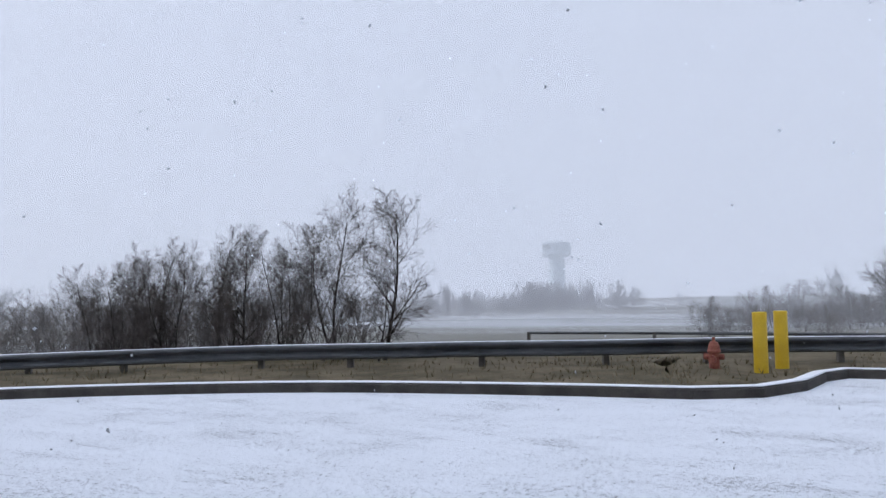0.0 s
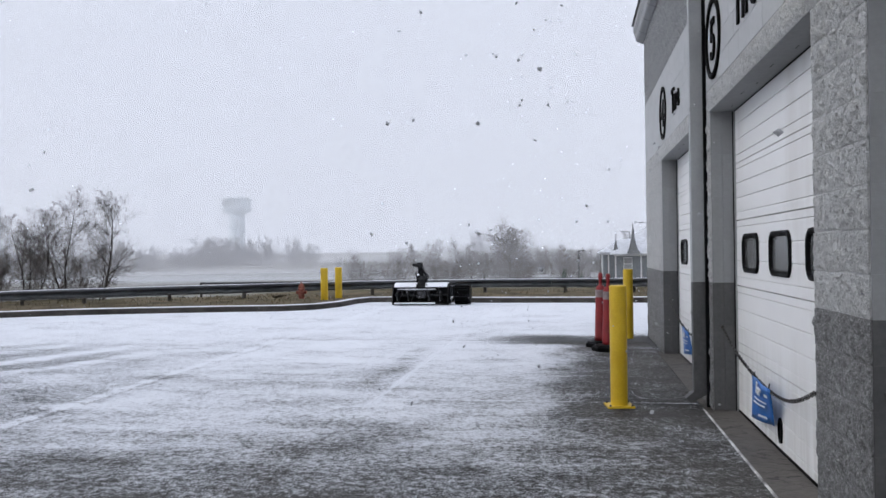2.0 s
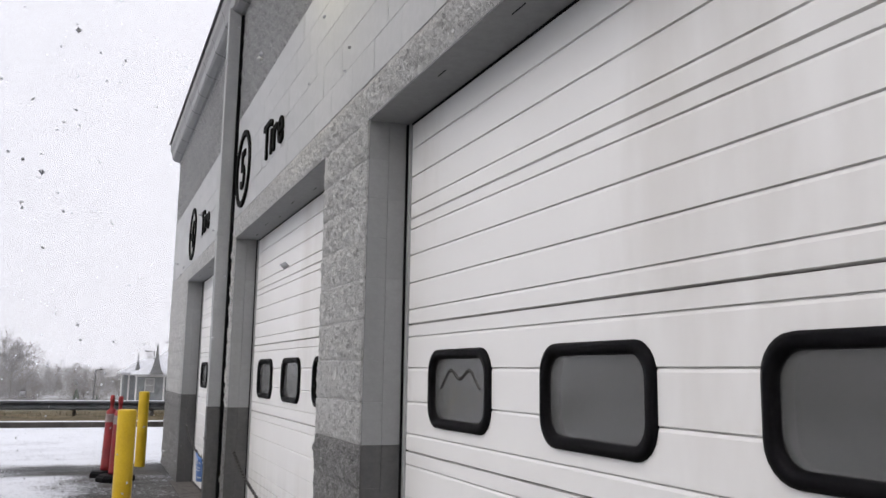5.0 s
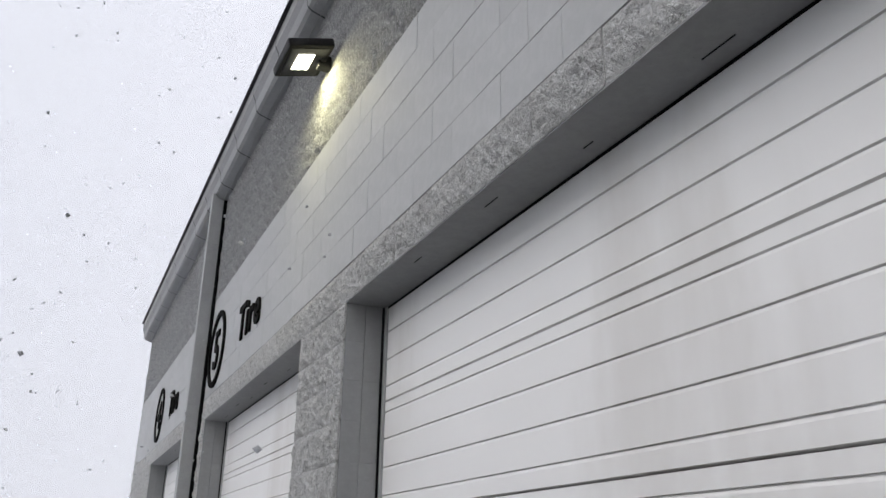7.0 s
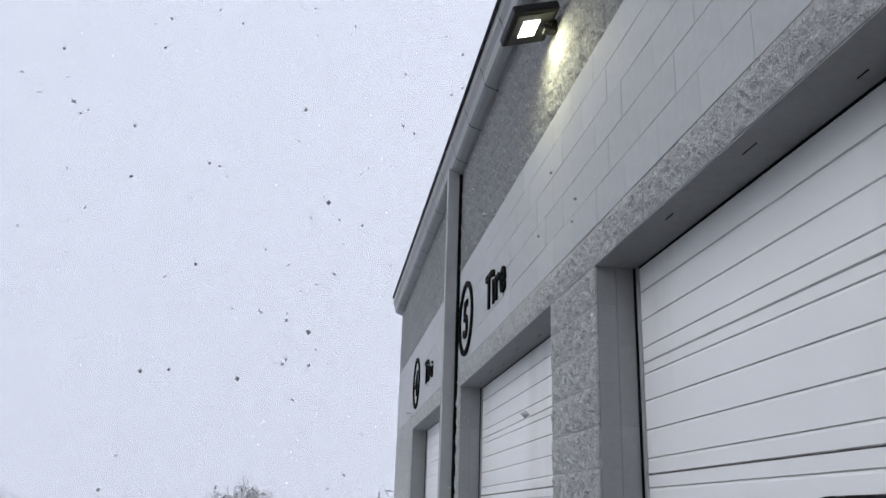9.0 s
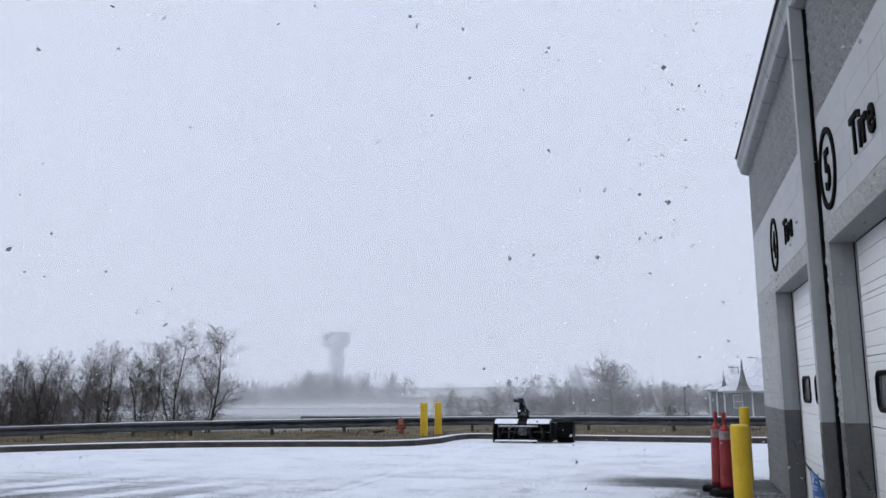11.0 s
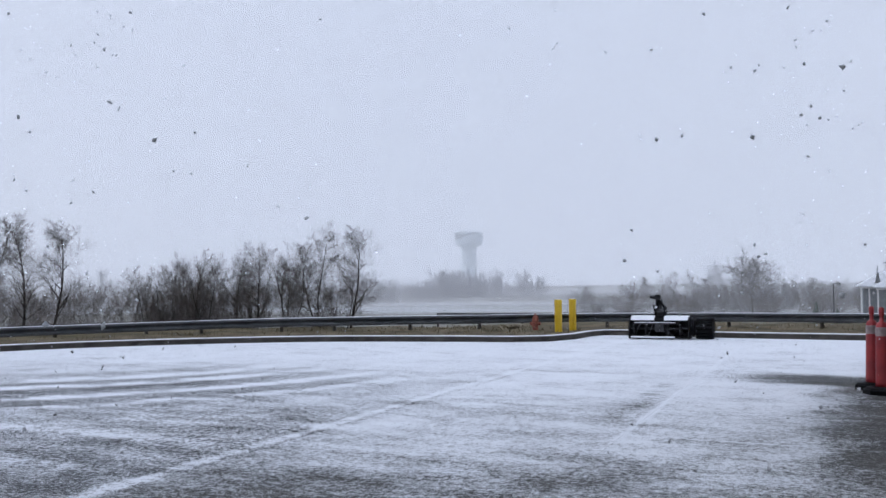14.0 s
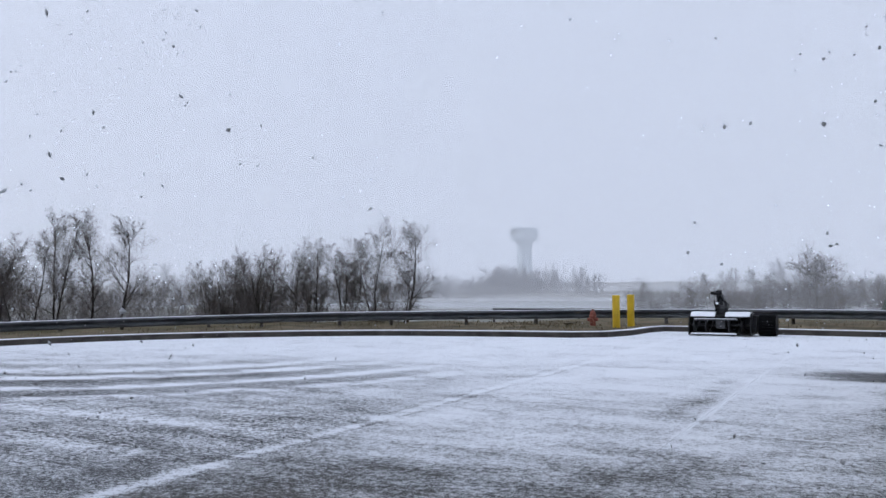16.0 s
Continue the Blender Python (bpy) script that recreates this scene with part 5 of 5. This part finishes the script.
bm = bmesh.new()
for tier in range(7):
    z = 0.15 + tier * 0.22
    r = 0.75 * (1 - tier / 7.5)
    n_spike = 16
    c = bm.verts.new((0, 0, z + 0.42))
    ring = [bm.verts.new((r * (1.0 if k % 2 else 0.62) * math.cos(2 * math.pi * k / n_spike + tier), r * (1.0 if k % 2 else 0.62) * math.sin(2 * math.pi * k / n_spike + tier), z + (0.0 if k % 2 else 0.10))) for k in range(n_spike)]
    for k in range(n_spike):
        bm.faces.new((ring[k], ring[(k + 1) % n_spike], c))
fir_me = mesh_of("foliage", bm, M_FIR)
for x60, z60, h in ((-0.25, 0.1, 1.0), (1.0, 0.05, 0.75), (1.6, 0.0, 0.6)):
    x, y, _ = far_spot(x60, 0, 70)
    fir = thing("young_evergreen", "small dark evergreen shrub near the road", "shrub", pose(x, y, land_height(x, y)), "evergreens")
    fir.scale = (h, h, h)
    part("foliage", fir_me, None, fir)
    part("stem", rod(bmesh.new(), (0, 0, -0.1), (0, 0, 0.5), 0.05), M_BARK, fir)

# ---- water tower ----
tower = thing("water_tower", "pale water tower with a wide drum tank in the mist", "water tower", pose(-190.5, 450, -3.0))
part("column", lathe(bmesh.new(), [(5.2, 0), (4.7, 3), (4.6, 27.4), (4.7, 28.2)], 40), M_TOWER, tower)
part("bowl", lathe(bmesh.new(), [(4.7, 28.2), (6.8, 28.8), (8.3, 29.6), (8.3, 30.0)], 40), M_TOWER, tower)
part("tank_band", lathe(bmesh.new(), [(8.32, 30.0), (8.32, 36.2)], 40), M_TOWER, tower, "weathered band of the tank")
part("tank_roof", lathe(bmesh.new(), [(8.5, 36.2), (8.5, 36.6), (6.0, 37.3), (0.6, 37.6)], 40), M_TOWER, tower)
mark = part("marking", boxed(-5.2, 0.2, -8.36, -6.0, 32.6, 35.2), M_TOWER_TOP, tower, "grey block of lettering")
mast = thing("radio_mast", "thin dark mast beside the water tower", "mast", pose(-177.5, 440, -1.0))
part("pole", rod(bmesh.new(), (0, 0, 0), (0, 0, 9.5), 0.35, 0.2), M_STEEL, mast)

# ---- pavilion house and road lamps ----
HX, HY = 5.0, 75.0
HZ = land_height(HX, HY)
EAVE = 1.1 - HZ
house = thing("pavilion_house", "slate blue pavilion with white posts, snowy roof and two spires", "house", pose(HX, HY, HZ))
part("wall", boxed(-0.7, 5.0, 1.0, 6, 0, EAVE), M_WOOD, house)
part("wing_wall", boxed(-1.75, -0.7, 3.2, 8, 0, EAVE + 0.1), M_WOOD, house)
part("porch_floor", boxed(-1.0, 5.4, -0.3, 6, -0.3, 0.25), M_KERB, house)
for x, y in ((-1.9, 3.0), (-0.82, 0.0), (1.41, 0.0), (3.4, 0.0), (5.2, 0.0), (-1.3, 3.0)):
    part("porch_post", boxed(x - 0.06, x + 0.06, y - 0.06, y + 0.06, 0.0, EAVE - 0.05), M_WHITE, house)
part("porch_beam", boxed(-0.95, 5.4, -0.12, 0.10, EAVE - 0.18, EAVE), M_WHITE, house)
part("wing_beam", boxed(-2.0, -0.7, 2.9, 3.1, EAVE - 0.08, EAVE + 0.1), M_WHITE, house)
win = part("window", boxed(-0.08, 0.72, 0.92, 1.0, EAVE - 1.5, EAVE - 0.3), M_WHITE, house, "white window frame")
for z in (EAVE - 1.42, EAVE - 0.86):
    part("pane", boxed(0.0, 0.64, 0.88, 0.92, z, z + 0.48), M_TRIM, win)


def hip_roof(x0, x1, y0, y1, z, rise, run):
    """Hipped roof slab with a flat ridge, over the given eaves."""
    bm = bmesh.new()
    foot = [(x0, y0), (x1, y0), (x1, y1), (x0, y1)]
    crown = [(x0 + run, y0 + run), (x1 - run, y0 + run), (x1 - run, y1 - run), (x0 + run, y1 - run)]
    rows = [[bm.verts.new((x, y, h)) for x, y in pts] for pts, h in ((foot, z - 0.07), (foot, z + 0.04), (crown, z + rise))]
    for a, b in zip(rows, rows[1:]):
        for k in range(4):
            bm.faces.new((a[k], a[(k + 1) % 4], b[(k + 1) % 4], b[k]))
    bm.faces.new(rows[0][::-1])
    bm.faces.new(rows[-1])
    return bm


part("roof", hip_roof(-1.2, 5.7, -0.45, 6.4, EAVE, 1.7, 3.0), M_ROOF, house, "snow-covered hipped roof")
part("wing_roof", hip_roof(-2.15, 3.0, 2.6, 9.0, EAVE + 0.12, 1.3, 2.2), M_ROOF, house, "snow-covered roof of the rear wing")
part("main_roof", hip_roof(0.2, 12.0, 6.0, 15.0, EAVE + 0.5, 3.4, 4.2), M_ROOF, house, "tall snow-covered main roof")
part("main_wall", boxed(0.9, 11.3, 6.6, 14.4, 0, EAVE + 0.5), M_WOOD, house)
for sx, sy, z0, z1, r in ((-0.62, 3.2, EAVE + 0.3, 2.97 - HZ, 0.42), (0.72, -0.1, EAVE + 0.05, 3.82 - HZ, 0.85)):
    bm = bmesh.new()
    tall = z1 - z0
    rings = [[bm.verts.new((sx + rr * math.cos(radians(45 + 90 * k)), sy + rr * math.sin(radians(45 + 90 * k)), z)) for k in range(4)] for rr, z in ((r, z0), (r * 0.62, z0 + tall * 0.14), (r * 0.36, z0 + tall * 0.38), (r * 0.2, z0 + tall * 0.62), (0.03, z1))]
    for a, b in zip(rings, rings[1:]):
        for k in range(4):
            bm.faces.new((a[k], a[(k + 1) % 4], b[(k + 1) % 4], b[k]))
    bm.faces.new(rings[0][::-1])
    bm.faces.new(rings[-1])
    part("spire", bm, M_SPIRE, house, "dark pointed spire")


def road_lamp(x, y, top, arm):
    g = land_height(x, y)
    s = thing("street_lamp", "thin dark street lamp by the road", "street lamp", pose(x, y, g), "street lamps")
    part("pole", rod(bmesh.new(), (0, 0, 0), (0, 0, top - g), 0.07, 0.05, 8), M_MACHINE, s)
    part("arm", rod(bmesh.new(), (0, 0, top - g - 0.05), (arm, 0, top - g), 0.04, n=6), M_MACHINE, s)
    part("head", boxed(min(arm, 2 * arm), max(arm, 2 * arm), -0.12, 0.12, top - g - 0.05, top - g + 0.06, bevel=0.02), M_MACHINE, s)
    return s


road_lamp(0.92, 72.0, 1.47, 0.25)
road_lamp(8.9, 95.0, 4.5, -0.55)
road_lamp(6.8, 95.0, 3.5, -0.5)

# ---- snowfall ----
veil_bands = ((40, 0.06), (62, 0.11), (98, 0.16), (170, 0.26), (310, 0.36))
for k, (r, amount) in enumerate(veil_bands):
    bm = bmesh.new()
    n_side = 48
    lo, hi = ([bm.verts.new((math.cos(2 * math.pi * j / n_side), math.sin(2 * math.pi * j / n_side), z)) for j in range(n_side)] for z in (-0.08, 1.0))
    for j in range(n_side):
        bm.faces.new((lo[j], lo[(j + 1) % n_side], hi[(j + 1) % n_side], hi[j]))
    v = tagged(part("snowfall_veil", bm, veil_mat("snowfall_veil", amount), smooth=True), "thin veil of falling snow that hazes the distance", "snowfall", kind="stuff")
    v.scale = (r, r, r * 1.5)

random.seed(12)
verts, faces = [], []
for _ in range(24000):
    r = 2.4 + 17 * random.random() ** 0.8
    a, z = random.uniform(0, 2 * math.pi), random.uniform(0.05, 9)
    x, y = 0.3 + r * math.sin(a), r * math.cos(a)
    if x > 1.45 or abs(x + 0.36 * y) < 0.8 and -1 < y < 10 and z < 3 or math.hypot(x + 4.6, y - 10.1) < 4.5:
        continue
    s = random.uniform(0.0045, 0.0115) * random.choice((1, 1, 1, 1.5))
    q = Euler((random.uniform(0, 6), random.uniform(0, 6), 0)).to_matrix()
    i = len(verts)
    for v in ((1, 0, 0), (-1, 0, 0), (0, 1, 0), (0, -1, 0), (0, 0, 0.5), (0, 0, -0.5)):
        verts.append((Vector((x, y, z)) + q @ (Vector(v) * s * random.uniform(0.7, 1.4)))[:])
    for f3 in ((0, 2, 4), (2, 1, 4), (1, 3, 4), (3, 0, 4), (2, 0, 5), (1, 2, 5), (3, 1, 5), (0, 3, 5)):
        faces.append(tuple(i + k for k in f3))
tagged(part("falling_snowflakes", raw("falling_snowflakes", verts, faces, M_FLAKE), None), "loose snowflakes falling through the air", "snowflakes", kind="stuff")
